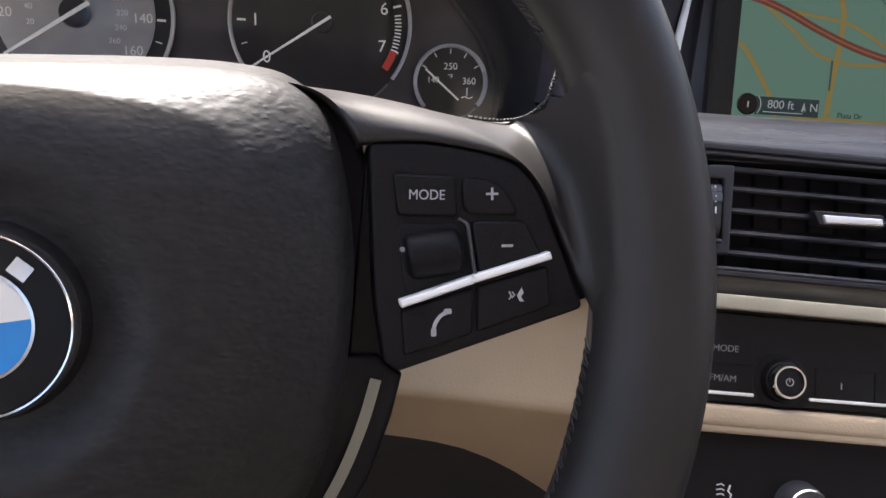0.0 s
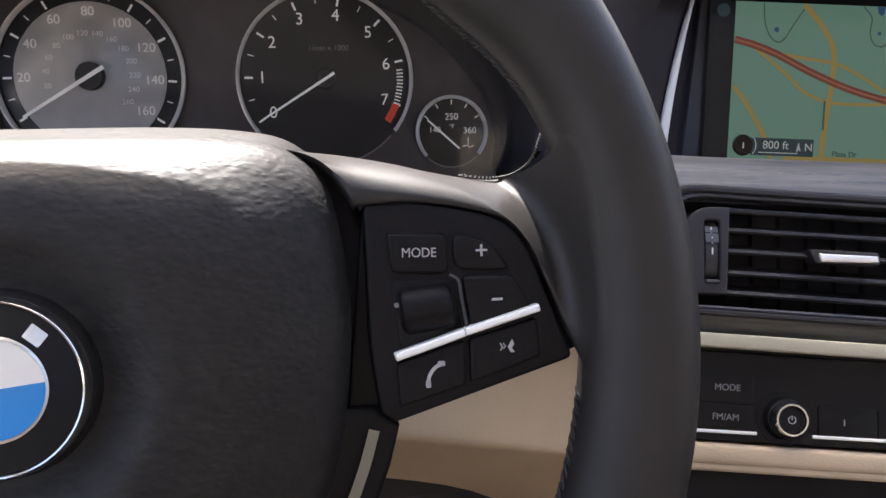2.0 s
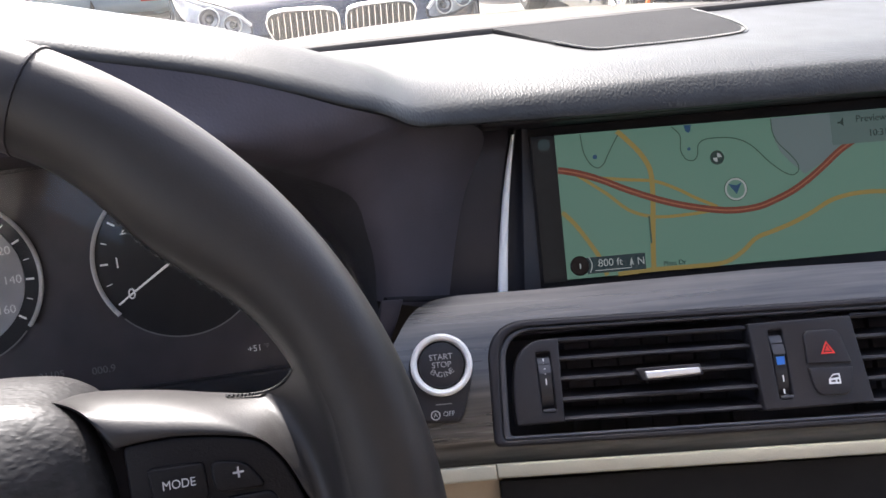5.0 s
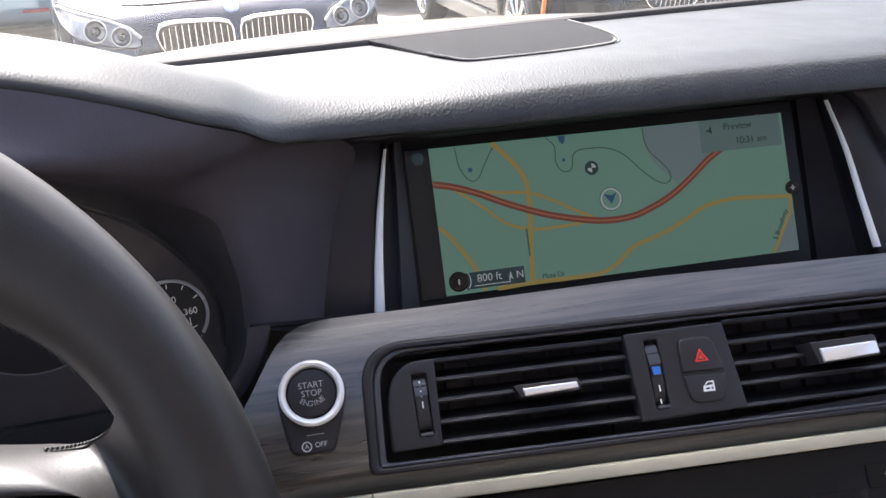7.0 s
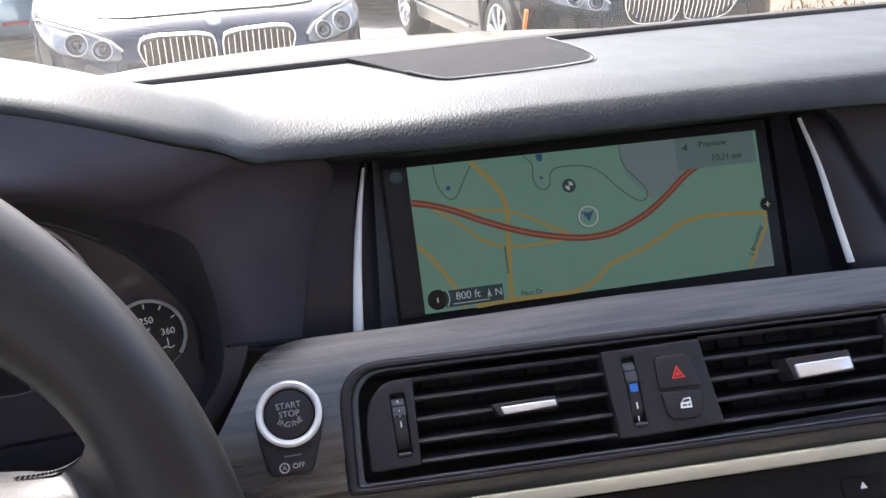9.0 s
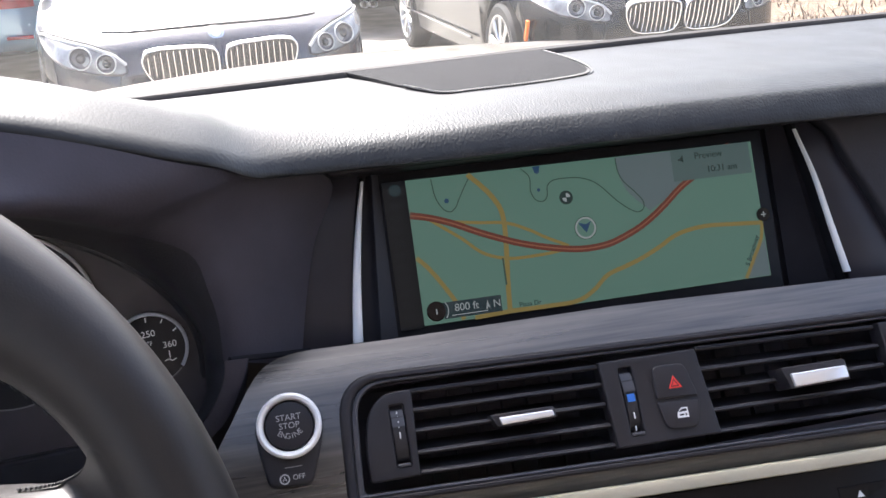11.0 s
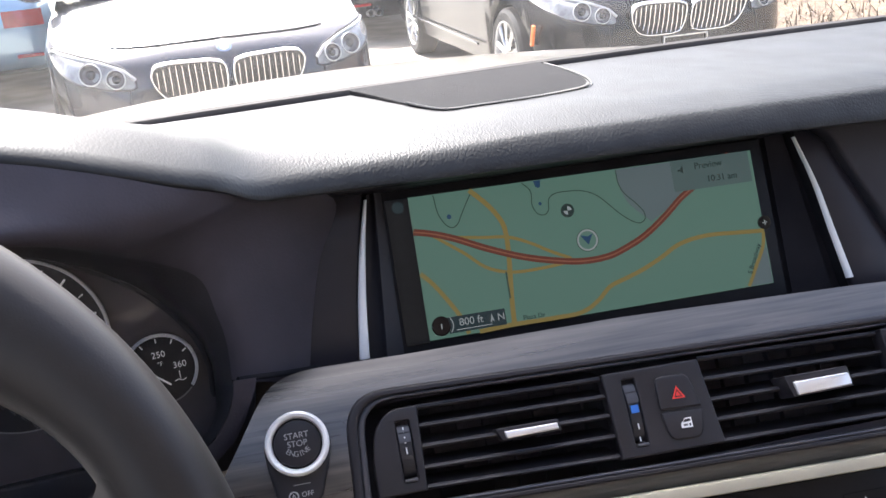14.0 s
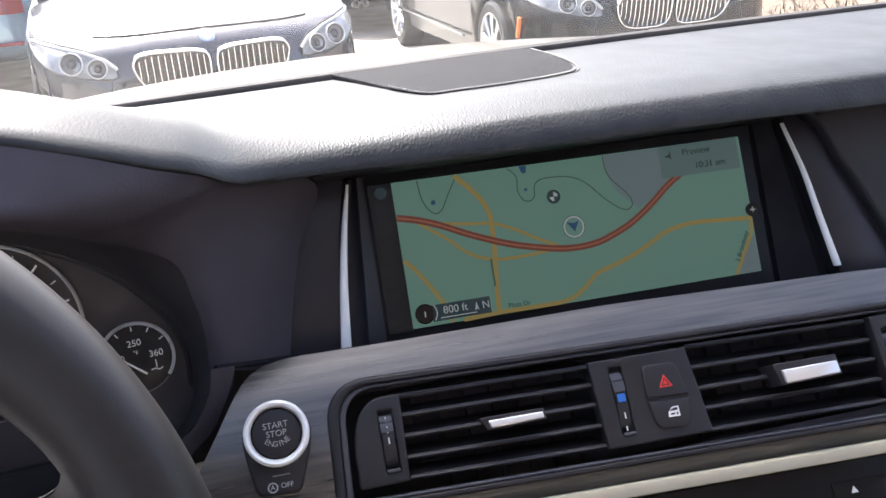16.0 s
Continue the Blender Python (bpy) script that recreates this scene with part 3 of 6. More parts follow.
# ---- steering wheel ----
wheel = thing("steering_wheel", FW, "black leather multifunction steering wheel with three spokes", "steering wheel")
RIM_R, RIM_W = 0.1610, -0.018


def waist(deg):
    """How far the rim's inner side draws back: a thumb rest, then a slim grip above each spoke."""
    d = math.degrees(math.asin(math.sin(radians(deg))))
    return float(np.mean([np.interp(d + k, [-90, -60, -32, -15, 0, 10, 20, 27, 31, 35.5, 39.5, 44, 50, 57, 68, 90], [0.0, 0.0006, 0.0026, 0.0024, 0.0035, 0.0052, 0.0064, 0.0063, 0.0040, 0.0014, -0.0020, -0.0026, 0.0006, 0.0040, 0.0030, 0.0006]) for k in (-5, -3, -1.5, 0, 1.5, 3, 5)]))


def rim_point(deg, b):
    """Distance from the hub and height of the rim's skin; b runs round its section."""
    return RIM_R - 0.0006 + 0.0181 * math.cos(b) - 0.0016 * math.cos(2 * b) + waist(deg) * ((1 - math.cos(b)) / 2) ** 2.2, RIM_W + 0.0165 * math.sin(b)


rows = []
for i in range(180):
    deg = 2.0 * i
    ring = [rim_point(deg, 2 * math.pi * j / 28) for j in range(28)]
    rows.append([(r * math.cos(radians(deg)), r * math.sin(radians(deg)), w) for r, w in ring])
part("rim", grid(rows, None, True, True), RIM_LEATHER, wheel, "smooth black leather rim")
# seams across the rim where the leather pieces meet
for deg in (62, 118, 242, 298):
    ring = [rim_point(deg, 2 * math.pi * j / 28) for j in range(28)]
    loop = [((r + 0.0001) * math.cos(radians(deg)), (r + 0.0001) * math.sin(radians(deg)), w + 0.0001) for r, w in ring]
    part("rim_seam", tube(loop, 0.0006, 5, closed=True), BLACK_PLASTIC, wheel)
# stitches along the inner side
bm = bmesh.new()
for deg in [d for k in range(86) for d in (-72 + 1.4 * k, 252 - 1.4 * k) if not -5 < -72 + 1.4 * k < 27]:
    for lean in (0.0, 1.0):
        ends = []
        for q in (0.0, 0.5, 1.0):
            r, w = rim_point(deg, radians(172 + 16 * q))
            a = radians(deg + (1.1 * q if lean else 1.1 * (1 - q)) * (1 if lean else -0.25))
            ends.append(((r - 0.0003) * math.cos(a), (r - 0.0003) * math.sin(a), w + 0.0002))
        tube(ends, [0.0002, 0.00042, 0.0002], 6, bm)
tagged(part("stitching", bm, RIM_THREAD, wheel, "dark cross stitches inside the rim"), kind="stuff")

# airbag cover: a domed leather pad with a dish for the badge
PAD = [(0.0, 0.0590), (0.030, 0.0588), (0.052, 0.0575), (0.066, 0.0544), (0.0755, 0.0466), (0.0796, 0.0350), (0.0816, 0.0190), (0.0816, 0.0), (0.0790, -0.0200), (0.0745, -0.0380), (0.064, -0.058), (0.048, -0.078), (0.027, -0.090), (0.0, -0.093)]


def brow(v):
    """How far the pad's upper part falls back."""
    return -2.5 * max(0.0, v - 0.024) ** 2


half = spline(PAD, 60)
loop = [(p[0], p[1]) for p in half] + [(-p[0], p[1]) for p in half[-2:0:-1]]
rows = []
for u, v in loop:
    r = math.hypot(u, v)
    d = (u / r, v / r)
    col = []
    for q in (0.0, 0.016, 0.0212, 0.0225, 0.025, 0.029, 0.033, 0.036, 0.039, 0.043):
        w = -0.0015 if q < 0.0213 else (-0.0062 if q < 0.026 else -0.0062 + 0.0062 * min(1.0, (q - 0.025) / 0.012) ** 0.8)
        if q >= 0.036:
            w = 0.0 - 0.0004 * (q - 0.036) / 0.007
        col.append((d[0] * q, d[1] * q, w + brow(d[1] * q) * min(1.0, max(0.0, (q - 0.0225) / 0.01))))
    for f in (0.2, 0.4, 0.6, 0.7, 0.8, 0.87, 0.92, 0.96, 0.985, 1.0):
        q = 0.043 + (r - 0.043) * f
        col.append((d[0] * q, d[1] * q, brow(d[1] * q) - 0.0004 - 0.0035 * f ** 2 - 0.0125 * min(1.0, max(0.0, (f - 0.05) / 0.91)) ** 1.7 - 0.0045 * max(0.0, (f - 0.9) / 0.1) ** 2))
    crown = min(1.0, max(0.0, (v - 0.015) / 0.035))
    for dep, out, lift in ((-0.028, 0.0004, 0.0009), (-0.034, 0.0002, 0.0024), (-0.042, -0.0006, 0.0042), (-0.050, -0.0016, 0.0053), (-0.057, -0.0026, 0.0055), (-0.062, -0.004, 0.0045)):
        col.append((d[0] * (r + out * (1 - crown)), d[1] * (r + out * (1 - crown)) + lift * crown, dep))
    rows.append(col)
bm = grid(rows, None, wrap_u=True)
bmesh.ops.remove_doubles(bm, verts=bm.verts[:], dist=1e-5)
part("airbag_cover", bm, PAD_LEATHER, wheel, "grained black leather hub pad", sharp=70)
back = [(u * 1.09, min(v * 0.985, 0.052)) for u, v in loop]
part("hub_shell", plate(back, -0.030, 0.03, 0.003), GROOVE, wheel, "black shell behind the pad")
# badge: plain shapes in its colours
badge = part("badge", lathe([(0.0, -0.001), (0.0194, -0.001), (0.0195, 0.0004), (0.0198, 0.0012), (0.0202, 0.0014), (0.0207, 0.0008), (0.0209, -0.0005), (0.0209, -0.004)], 64), BRIGHT, wheel, "round badge with a bright rim")
part("badge_field", lathe([(0.0, 0.0002), (0.0194, 0.0002), (0.0195, -0.0005)], 64), GLOSS_BLACK, badge, "black enamel field")
part("inner_ring", lathe([(0.0116, 0.0002), (0.0117, 0.0009), (0.0124, 0.0009), (0.0125, 0.0002)], 64), BRIGHT, badge)
ENAMEL_WHITE = material("white_enamel", (0.80, 0.79, 0.74), 0.2, vary=0.03)
ENAMEL_BLUE = material("blue_enamel", (0.018, 0.23, 0.60), 0.2, vary=0.06)
for k, mt in enumerate((ENAMEL_WHITE, ENAMEL_BLUE, ENAMEL_WHITE, ENAMEL_BLUE)):
    part("quarter", plate([(0, 0)] + circle(0, 0, 0.0116, 14, k * 90 + 6, k * 90 + 96), 0.0007, 0.001), mt, badge)
for deg, wide in ((145, 0.0034), (97, 0.0044), (50, 0.0044)):
    a = radians(deg)
    bm = plate(rect(-wide / 2, -0.0019, wide / 2, 0.0019, 0.0003), 0.0007, 0.0009)
    part("badge_mark", bm, CHROME, badge, "plain bright mark", at=pose(0.0155 * math.cos(a), 0.0155 * math.sin(a), 0, 0, 0, deg - 90))

# side spokes: leather arm above, control panel below
def over_rim(u, v, w):
    """Height of the arm's leather where it runs smoothly up onto the rim."""
    r, deg = math.hypot(u, v), math.degrees(math.atan2(v, u))
    lo, hi = math.pi / 2, math.pi * 0.86
    r1, w1 = rim_point(deg, hi)
    if r <= r1:
        rim = w1 - 2.0 * (r1 - r)
    elif r >= rim_point(deg, lo)[0]:
        rim = rim_point(deg, lo)[1]
    else:
        for _ in range(24):
            mid = (lo + hi) / 2
            lo, hi = (mid, hi) if rim_point(deg, mid)[0] > r else (lo, mid)
        rim = rim_point(deg, lo)[1]
    rim += 0.0004 - 0.0014 * min(1.0, max(0.0, (r - r1) / 0.006)) ** 1.5
    rim -= 0.0040 * min(1.0, max(0.0, (deg - 21.5) / 4, (0.5 - deg) / 4))
    k = 0.010
    h = min(1.0, max(0.0, 0.5 + 0.5 * (rim - w) / k))
    return w + (rim - w) * h + k * h * (1 - h) * 0.5


arm_top = spline([(0.0600, 0.0564), (0.0710, 0.0552), (0.0820, 0.0538), (0.0945, 0.0515), (0.1080, 0.0483), (0.1220, 0.0459), (0.1290, 0.0461), (0.1340, 0.0484), (0.1372, 0.0522), (0.1398, 0.0590), (0.1425, 0.0700)], 44)
arm_bot = spline([(0.0842, 0.0394), (0.0880, 0.0398), (0.0925, 0.0400), (0.1000, 0.0399), (0.1165, 0.0370), (0.1256, 0.0338), (0.1308, 0.0275), (0.1356, 0.0166), (0.1405, 0.0050), (0.1455, -0.0080), (0.1500, -0.0220)], 44)
for side in (1, -1):
    rows = []
    for i, (a, b) in enumerate(zip(arm_top, arm_bot)):
        bow = 0.0034 * max(0.0, 1 - i / 12) ** 2
        sec = [(0.95, -0.056), (1.0, -0.046), (1.01, -0.0415), (0.985, -0.0370), (0.92, -0.0325), (0.82, -0.0286), (0.68, -0.0250), (0.50, -0.0218), (0.30, -0.0196), (0.12, -0.0186), (0.03, -0.0188), (-0.02, -0.0200), (-0.03, -0.0240), (0.0, -0.040)]
        row = []
        for c, w in spline(sec, 34):
            out = bow * math.sin(math.pi * min(1, max(0, c)))
            u, v = b[0] + (a[0] - b[0]) * c + out, b[1] + (a[1] - b[1]) * c + out
            row.append((side * u, v, over_rim(u, v, w)))
        if i == 0:
            rows.append([(side * (abs(p[0]) - 0.0012), p[1] - 0.0010, p[2] - 0.016) for p in row])
            rows.append([(side * (abs(p[0]) - 0.0008), p[1] - 0.0006, p[2] - 0.0016) for p in row])
        rows.append(row)
    last = rows[-1]
    for n, turn in enumerate((0.80, 0.72, 0.64, 0.58)):
        row = []
        for p in last:
            u, v = abs(p[0]), p[1]
            deg = math.degrees(math.atan2(v, u))
            r = max(math.hypot(u, v) + 0.0010 * (n + 1), rim_point(deg, math.pi * turn)[0])
            u, v = r * math.cos(radians(deg)), r * math.sin(radians(deg))
            row.append((side * u, v, over_rim(u, v, -0.03) - 0.0002 * n))
        rows.append(row)
    part("spoke_arm", grid(rows), RIM_LEATHER, wheel, "black leather spoke arm", sharp=80)
    bm = bmesh.new()
    for i in range(22, 42):
        for h in (0.0, 0.5):
            p = [Vector((*(arm_top[i] * (1 - q) + arm_top[i + 1] * q), -0.0365 + 0.006 * max(0.0, (i + q) / 43 - 0.6))) for q in (h, h + 0.36)]
            tube([Vector((side * q.x, q.y + 0.0004, q.z + d)) for q, d in zip(p, (-0.0006, 0.0008))], 0.0005, 5, bm)
    tagged(part("spoke_stitching", bm, RIM_THREAD, wheel, "fine stitches along the spoke"), kind="stuff")
    pan = [(0.0862, 0.0393), (0.1000, 0.0396), (0.1165, 0.0368), (0.1256, 0.0333), (0.1306, 0.0268), (0.1348, 0.0155), (0.1425, -0.0045), (0.0928, -0.0192), (0.0890, -0.0165), (0.0868, 0.0)]
    panel = part("control_panel", plate([(side * a, b) for a, b in rounded(pan, [0.002, 0.01, 0.01, 0.008, 0.008, 0.01, 0.002, 0.001, 0.001, 0.004], 4)][:: side], -0.0196, 0.016, 0.0010), PANEL_BLACK, wheel, "black control panel")
    bk = [(0.086, 0.036), (0.112, 0.034), (0.125, 0.029), (0.150, 0.0), (0.1465, -0.0035), (0.0935, -0.0190), (0.080, -0.020)]
    part("spoke_core", plate([(side * a, b) for a, b in bk][::side], -0.0290, 0.016, 0.001), PANEL_BLACK, wheel)
    if side == 1:
        controls = panel
CT = -0.0180


def key(pts, name, label, r=0.0016, top=CT, mt=PANEL_BLACK):
    return part(name, plate(rounded(pts, r, 3), top, 0.004, 0.0009), mt, controls, label)


key([(0.0918, 0.0318), (0.1080, 0.0310), (0.1083, 0.0203), (0.0930, 0.0210)], "mode_key", "black mode key")
key([(0.1094, 0.0310), (0.1195, 0.0290), (0.1252, 0.0205), (0.1100, 0.0212)], "plus_key", "black plus key", 0.003)
key([(0.1118, 0.0195), (0.1262, 0.0192), (0.1312, 0.0092), (0.1140, 0.0036)], "minus_key", "black minus key", 0.002)
key([(0.0934, -0.0030), (0.1122, 0.0022), (0.1120, -0.0100), (0.0940, -0.0150)], "phone_key", "black telephone key", 0.0012)
key([(0.1134, 0.0025), (0.1322, 0.0072), (0.1330, -0.0035), (0.1132, -0.0096)], "voice_key", "black voice key", 0.0012)
key([(0.0925, 0.0192), (0.1098, 0.0192), (0.1120, 0.0035), (0.0945, 0.0)], "roller_well", "dark well of the thumb roller", 0.003, CT - 0.0012, PANEL_BLACK)
bm = bmesh.new()
roll = spline([(0.0950, 0.0103, -0.0218), (0.0954, 0.01035, -0.0218), (0.0962, 0.0105, -0.0218), (0.1022, 0.01115, -0.0218), (0.1082, 0.0118, -0.0218), (0.1090, 0.01195, -0.0218), (0.1094, 0.0120, -0.0218)], 14)
tube(roll, [0.0050, 0.0058, 0.0063, 0.0066, 0.0067, 0.0068, 0.0068, 0.0068, 0.0068, 0.0067, 0.0066, 0.0063, 0.0058, 0.0050], 24, bm)
part("thumb_roller", bm, PANEL_BLACK, controls, "black thumb roller")
part("marker", plate(circle(0.0940, 0.0125, 0.0007, 10), CT + 0.0002, 0.001), DIM_INK, controls)
part("well_edge", tube([(*p, CT + 0.0001) for p in spline([(0.1085, 0.0200), (0.1106, 0.0186), (0.1113, 0.0150), (0.1120, 0.0100), (0.1128, 0.0052)], 20)], 0.0005, 6), SATIN_GREY, controls, "grey edge beside the roller")
# bright strips between the keys
for x0, y0, x1, y1 in ((0.0930, -0.0012, 0.1120, 0.0045), (0.1120, 0.0046, 0.1326, 0.0102)):
    d = Vector((x1 - x0, y1 - y0)).normalized()
    n2 = Vector((-d.y, d.x)) * 0.0011
    pts = [(x0 - n2.x, y0 - n2.y), (x1 - n2.x, y1 - n2.y), (x1 + n2.x, y1 + n2.y), (x0 + n2.x, y0 + n2.y)]
    part("chrome_strip", plate(rounded(pts, 0.0005, 2), CT + 0.0022, 0.004, 0.0007), SATIN_BRIGHT, controls, "bright chrome strip")
lettering("word_mode", "MODE", 0.0036, KEY_INK, controls, 0.1004, 0.0261, CT + 0.0001, turn=-1.5, stretch=0.92)
part("plus_mark", plate(rect(-0.0016, -0.0003, 0.0016, 0.0003), 0.0001, 0.0003, bm=plate(rect(-0.0003, -0.0016, 0.0003, 0.0016), 0.0001, 0.0003)), KEY_INK, controls, at=pose(0.1173, 0.0262, CT + 0.0001))
part("minus_mark", plate(rect(-0.0015, -0.00035, 0.0015, 0.00035), 0.0001, 0.0003), KEY_INK, controls, at=pose(0.1212, 0.0128, CT + 0.0001))
hs = spline([(0.1017, -0.0095), (0.1020, -0.0070), (0.1036, -0.0047), (0.1060, -0.0036)], 14)
bm = ribbon([tuple(p) for p in hs], 0.0010, CT + 0.0003, False)
join(bm, plate(rect(0.1010, -0.0100, 0.1024, -0.0080, 0.0004), CT + 0.0003, 0.0002))
join(bm, plate(rect(0.1044, -0.0044, 0.1064, -0.0030, 0.0004), CT + 0.0003, 0.0002))
part("handset_mark", bm, KEY_INK, controls, "white telephone handset mark")
bm = plate([(0.1236, -0.0004), (0.1252, 0.0024), (0.1260, 0.0006), (0.1250, -0.0008), (0.1262, -0.0024), (0.1246, -0.0024)], CT + 0.0003, 0.0002)
join(bm, ribbon([(0.1218, -0.0010), (0.1228, 0.0000), (0.1218, 0.0010)], 0.0005, CT + 0.0003, False))
join(bm, ribbon([(0.1208, -0.0016), (0.1216, -0.0004), (0.1208, 0.0012)], 0.0005, CT + 0.0003, False))
bmesh.ops.scale(bm, vec=(0.76, 0.76, 1), space=Matrix.Translation((-0.1240, -0.0002, 0)), verts=bm.verts[:])
part("voice_mark", bm, KEY_INK, controls, "white talking head mark")

# lower spoke with pale inlays
low = [(0.088, -0.016), (0.0945, -0.0218), (0.0915, -0.033), (0.085, -0.050), (0.075, -0.066), (0.060, -0.085), (0.050, -0.105), (0.046, -0.132), (0.044, -0.150)]
bm = plate([(a, b) for a, b in low] + [(-a, b) for a, b in low[::-1]], -0.026, 0.02, 0.002)
part("lower_spoke", bm, PANEL_BLACK, wheel, "black lower spoke")
for side in (1, -1):
    line = spline([(0.0872, -0.0218), (0.0835, -0.0335), (0.0770, -0.0483), (0.067, -0.064), (0.0545, -0.081), (0.045, -0.100), (0.041, -0.13)], 40)
    bm = ribbon([(side * p[0], p[1]) for p in line], 0.0030, -0.0235, False)
    bmesh.ops.solidify(bm, geom=bm.faces[:], thickness=0.003)
    part("inlay", bm, CREAM_STRIP, wheel, "pale satin inlay strip")
# column shroud behind the hub
column = thing("steering_column", FW, "black steering column shroud behind the wheel", "steering column")
part("shroud", lathe([(0.0, -0.03), (0.046, -0.035), (0.050, -0.06), (0.048, -0.12), (0.046, -0.20)], 40), BLACK_PLASTIC, column, "black shroud")

# ---- instrument cluster ----
cluster = thing("instrument_cluster", FC, "instrument cluster with round chrome-ringed dials", "instrument cluster")
backing = plate(rounded([(-0.20, -0.09), (0.165, -0.09), (0.165, 0.0), (0.135, 0.035), (0.09, 0.068), (-0.09, 0.075), (-0.16, 0.05), (-0.20, 0.0)], 0.03, 6), -0.004, 0.01)
part("face", backing, DIAL_GREY, cluster, "dark grey dial face")


def dial(cx, cy, r, a0, a1, name, label):
    d = part(name, plate(circle(cx, cy, r * 0.985, 72), -0.0025, 0.002), DIAL_BLACK, cluster, label)
    part("ring", move(lathe([(r - 0.0017, -0.002), (r - 0.0016, 0.0010), (r - 0.0011, 0.0018), (r - 0.0007, 0.0010), (r - 0.0004, 0.0020), (r + 0.0002, 0.0016), (r + 0.0004, -0.002)], 90, None, a0, a1), Matrix.Translation((cx, cy, 0))), RING_CHROME, d, "chrome ring open at the foot")
    low_arc = circle(cx, cy, r * 0.985, 40, a1 + 4 - 360 if a1 > 180 else a1, a0 - 4)
    part("lower_arc", ribbon(low_arc, 0.0009, -0.0010, False), DIM_INK, d)
    return d


def ticks(d, cx, cy, r0, r1, angles, width, mt=DIAL_INK, name="scale_mark"):
    for deg in angles:
        a = radians(deg)
        part(name, ribbon([(cx + r0 * math.cos(a), cy + r0 * math.sin(a)), (cx + r1 * math.cos(a), cy + r1 * math.sin(a))], width, -0.0011, False), mt, d)


def needle(d, cx, cy, deg, tip, tail, width, hub):
    a = radians(deg)
    bm = bmesh.new()
    p = lambda q, s: (cx + q * math.cos(a) - s * math.sin(a), cy + q * math.sin(a) + s * math.cos(a))
    plate([p(-tail, -width / 2), p(tip, -width * 0.3), p(tip, width * 0.3), p(-tail, width / 2)], 0.0042, 0.0008, bm=bm)
    n = part("needle", bm, DIAL_INK, d, "pale needle at its lowest mark")
    part("hub", move(lathe([(0.0, 0.0036), (hub * 0.9, 0.0036), (hub, 0.002), (hub, -0.002)], 32), Matrix.Translation((cx, cy, 0))), BLACK_PLASTIC, d, "black needle hub")
    return n


SX, SY, GR = -0.0624, 0.0016, 0.0483
sp = dial(SX, SY, GR, -38, 218, "speedometer", "speedometer dial with grey centre")
part("centre_disc", plate(circle(SX, SY, GR * 0.80, 64), -0.0015, 0.001), DIAL_CENTRE, sp, "grey centre disc, paler for the reflection in the lens")
at_mph = lambda m: 211.5 - 1.54 * m
ticks(sp, SX, SY, 0.0395, 0.0440, [at_mph(m) for m in range(0, 161, 20)], 0.0012)
ticks(sp, SX, SY, 0.0405, 0.0438, [at_mph(m) for m in range(10, 160, 20)], 0.0006)
for m in range(20, 161, 20):
    a = radians(at_mph(m))
    rr = 0.0335 if m < 100 else 0.0325
    lettering("numeral", str(m), 0.0068, DIAL_INK, sp, SX + rr * math.cos(a), SY + rr * math.sin(a), -0.0009)
for k, km in enumerate((20, 40, 60, 80, 100, 120, 140, 160, 180, 200, 220, 240, 260)):
    a = radians(at_mph(km / 1.609))
    lettering("small_numeral", str(km), 0.0040, DIAL_PALE, sp, SX + 0.0225 * math.cos(a), SY + 0.0225 * math.sin(a), -0.0009)
needle(sp, SX, SY, 211.5, 0.040, 0.009, 0.0022, 0.0075)
TX, TY = 0.0612, -0.0007
ta = dial(TX, TY, GR, -38, 218, "rev_counter", "black rev counter dial")
part("centre_disc", plate(circle(TX, TY, GR * 0.80, 64), -0.0015, 0.001), DIAL_BLACK, ta)
at_rev = lambda q: 212 - 33.2 * q
ticks(ta, TX, TY, 0.0395, 0.0440, [at_rev(q) for q in range(0, 8)], 0.0012)
ticks(ta, TX, TY, 0.0405, 0.0438, [at_rev(q + 0.5) for q in range(0, 6)], 0.0006)
ticks(ta, TX, TY, 0.0395, 0.0430, np.linspace(at_rev(6.2), at_rev(6.98), 11), 0.0007, DIAL_INK, "warning_mark")
part("red_zone", plate(ring_arc(TX, TY, 0.0392, 0.0432, at_rev(7.45), at_rev(7.0), 12), -0.0008, 0.0005), RED_INK, ta, "red zone of the scale")
for q in range(8):
    a = radians(at_rev(q))
    lettering("numeral", str(q), 0.0090, DIAL_INK, ta, TX + 0.0345 * math.cos(a), TY + 0.0345 * math.sin(a), -0.0009)
lettering("unit_words", "1/min x 1000", 0.0042, DIM_INK, ta, TX + 0.002, TY + 0.0165, -0.0009)
needle(ta, TX, TY, 212, 0.0405, 0.0055, 0.0016, 0.0055)
GX, GY = 0.1316, -0.0312
te = dial(GX, GY, 0.0205, -40, 222, "oil_gauge", "small oil temperature gauge")
ticks(te, GX, GY, 0.0155, 0.0182, [150, 120, 90, 60, 30], 0.0007)
lettering("numeral", "250", 0.0052, DIAL_INK, te, GX, GY + 0.0085, -0.0009)
lettering("numeral", "°F", 0.0034, DIAL_INK, te, GX, GY + 0.0030, -0.0009)
lettering("numeral", "140", 0.0046, DIAL_INK, te, GX - 0.0098, GY + 0.0012, -0.0009)
lettering("numeral", "360", 0.0052, DIAL_INK, te, GX + 0.0105, GY + 0.0005, -0.0009)
bm = ribbon([(GX + 0.0095, GY - 0.0030), (GX + 0.0095, GY - 0.0075)], 0.0006, -0.0010, False)
ribbon([(GX + 0.0062, GY - 0.0085), (GX + 0.0085, GY - 0.0078), (GX + 0.0105, GY - 0.0090), (GX + 0.0128, GY - 0.0080)], 0.0006, -0.0010, False, bm)
part("oil_mark", bm, DIAL_INK, te)
bm = bmesh.new()
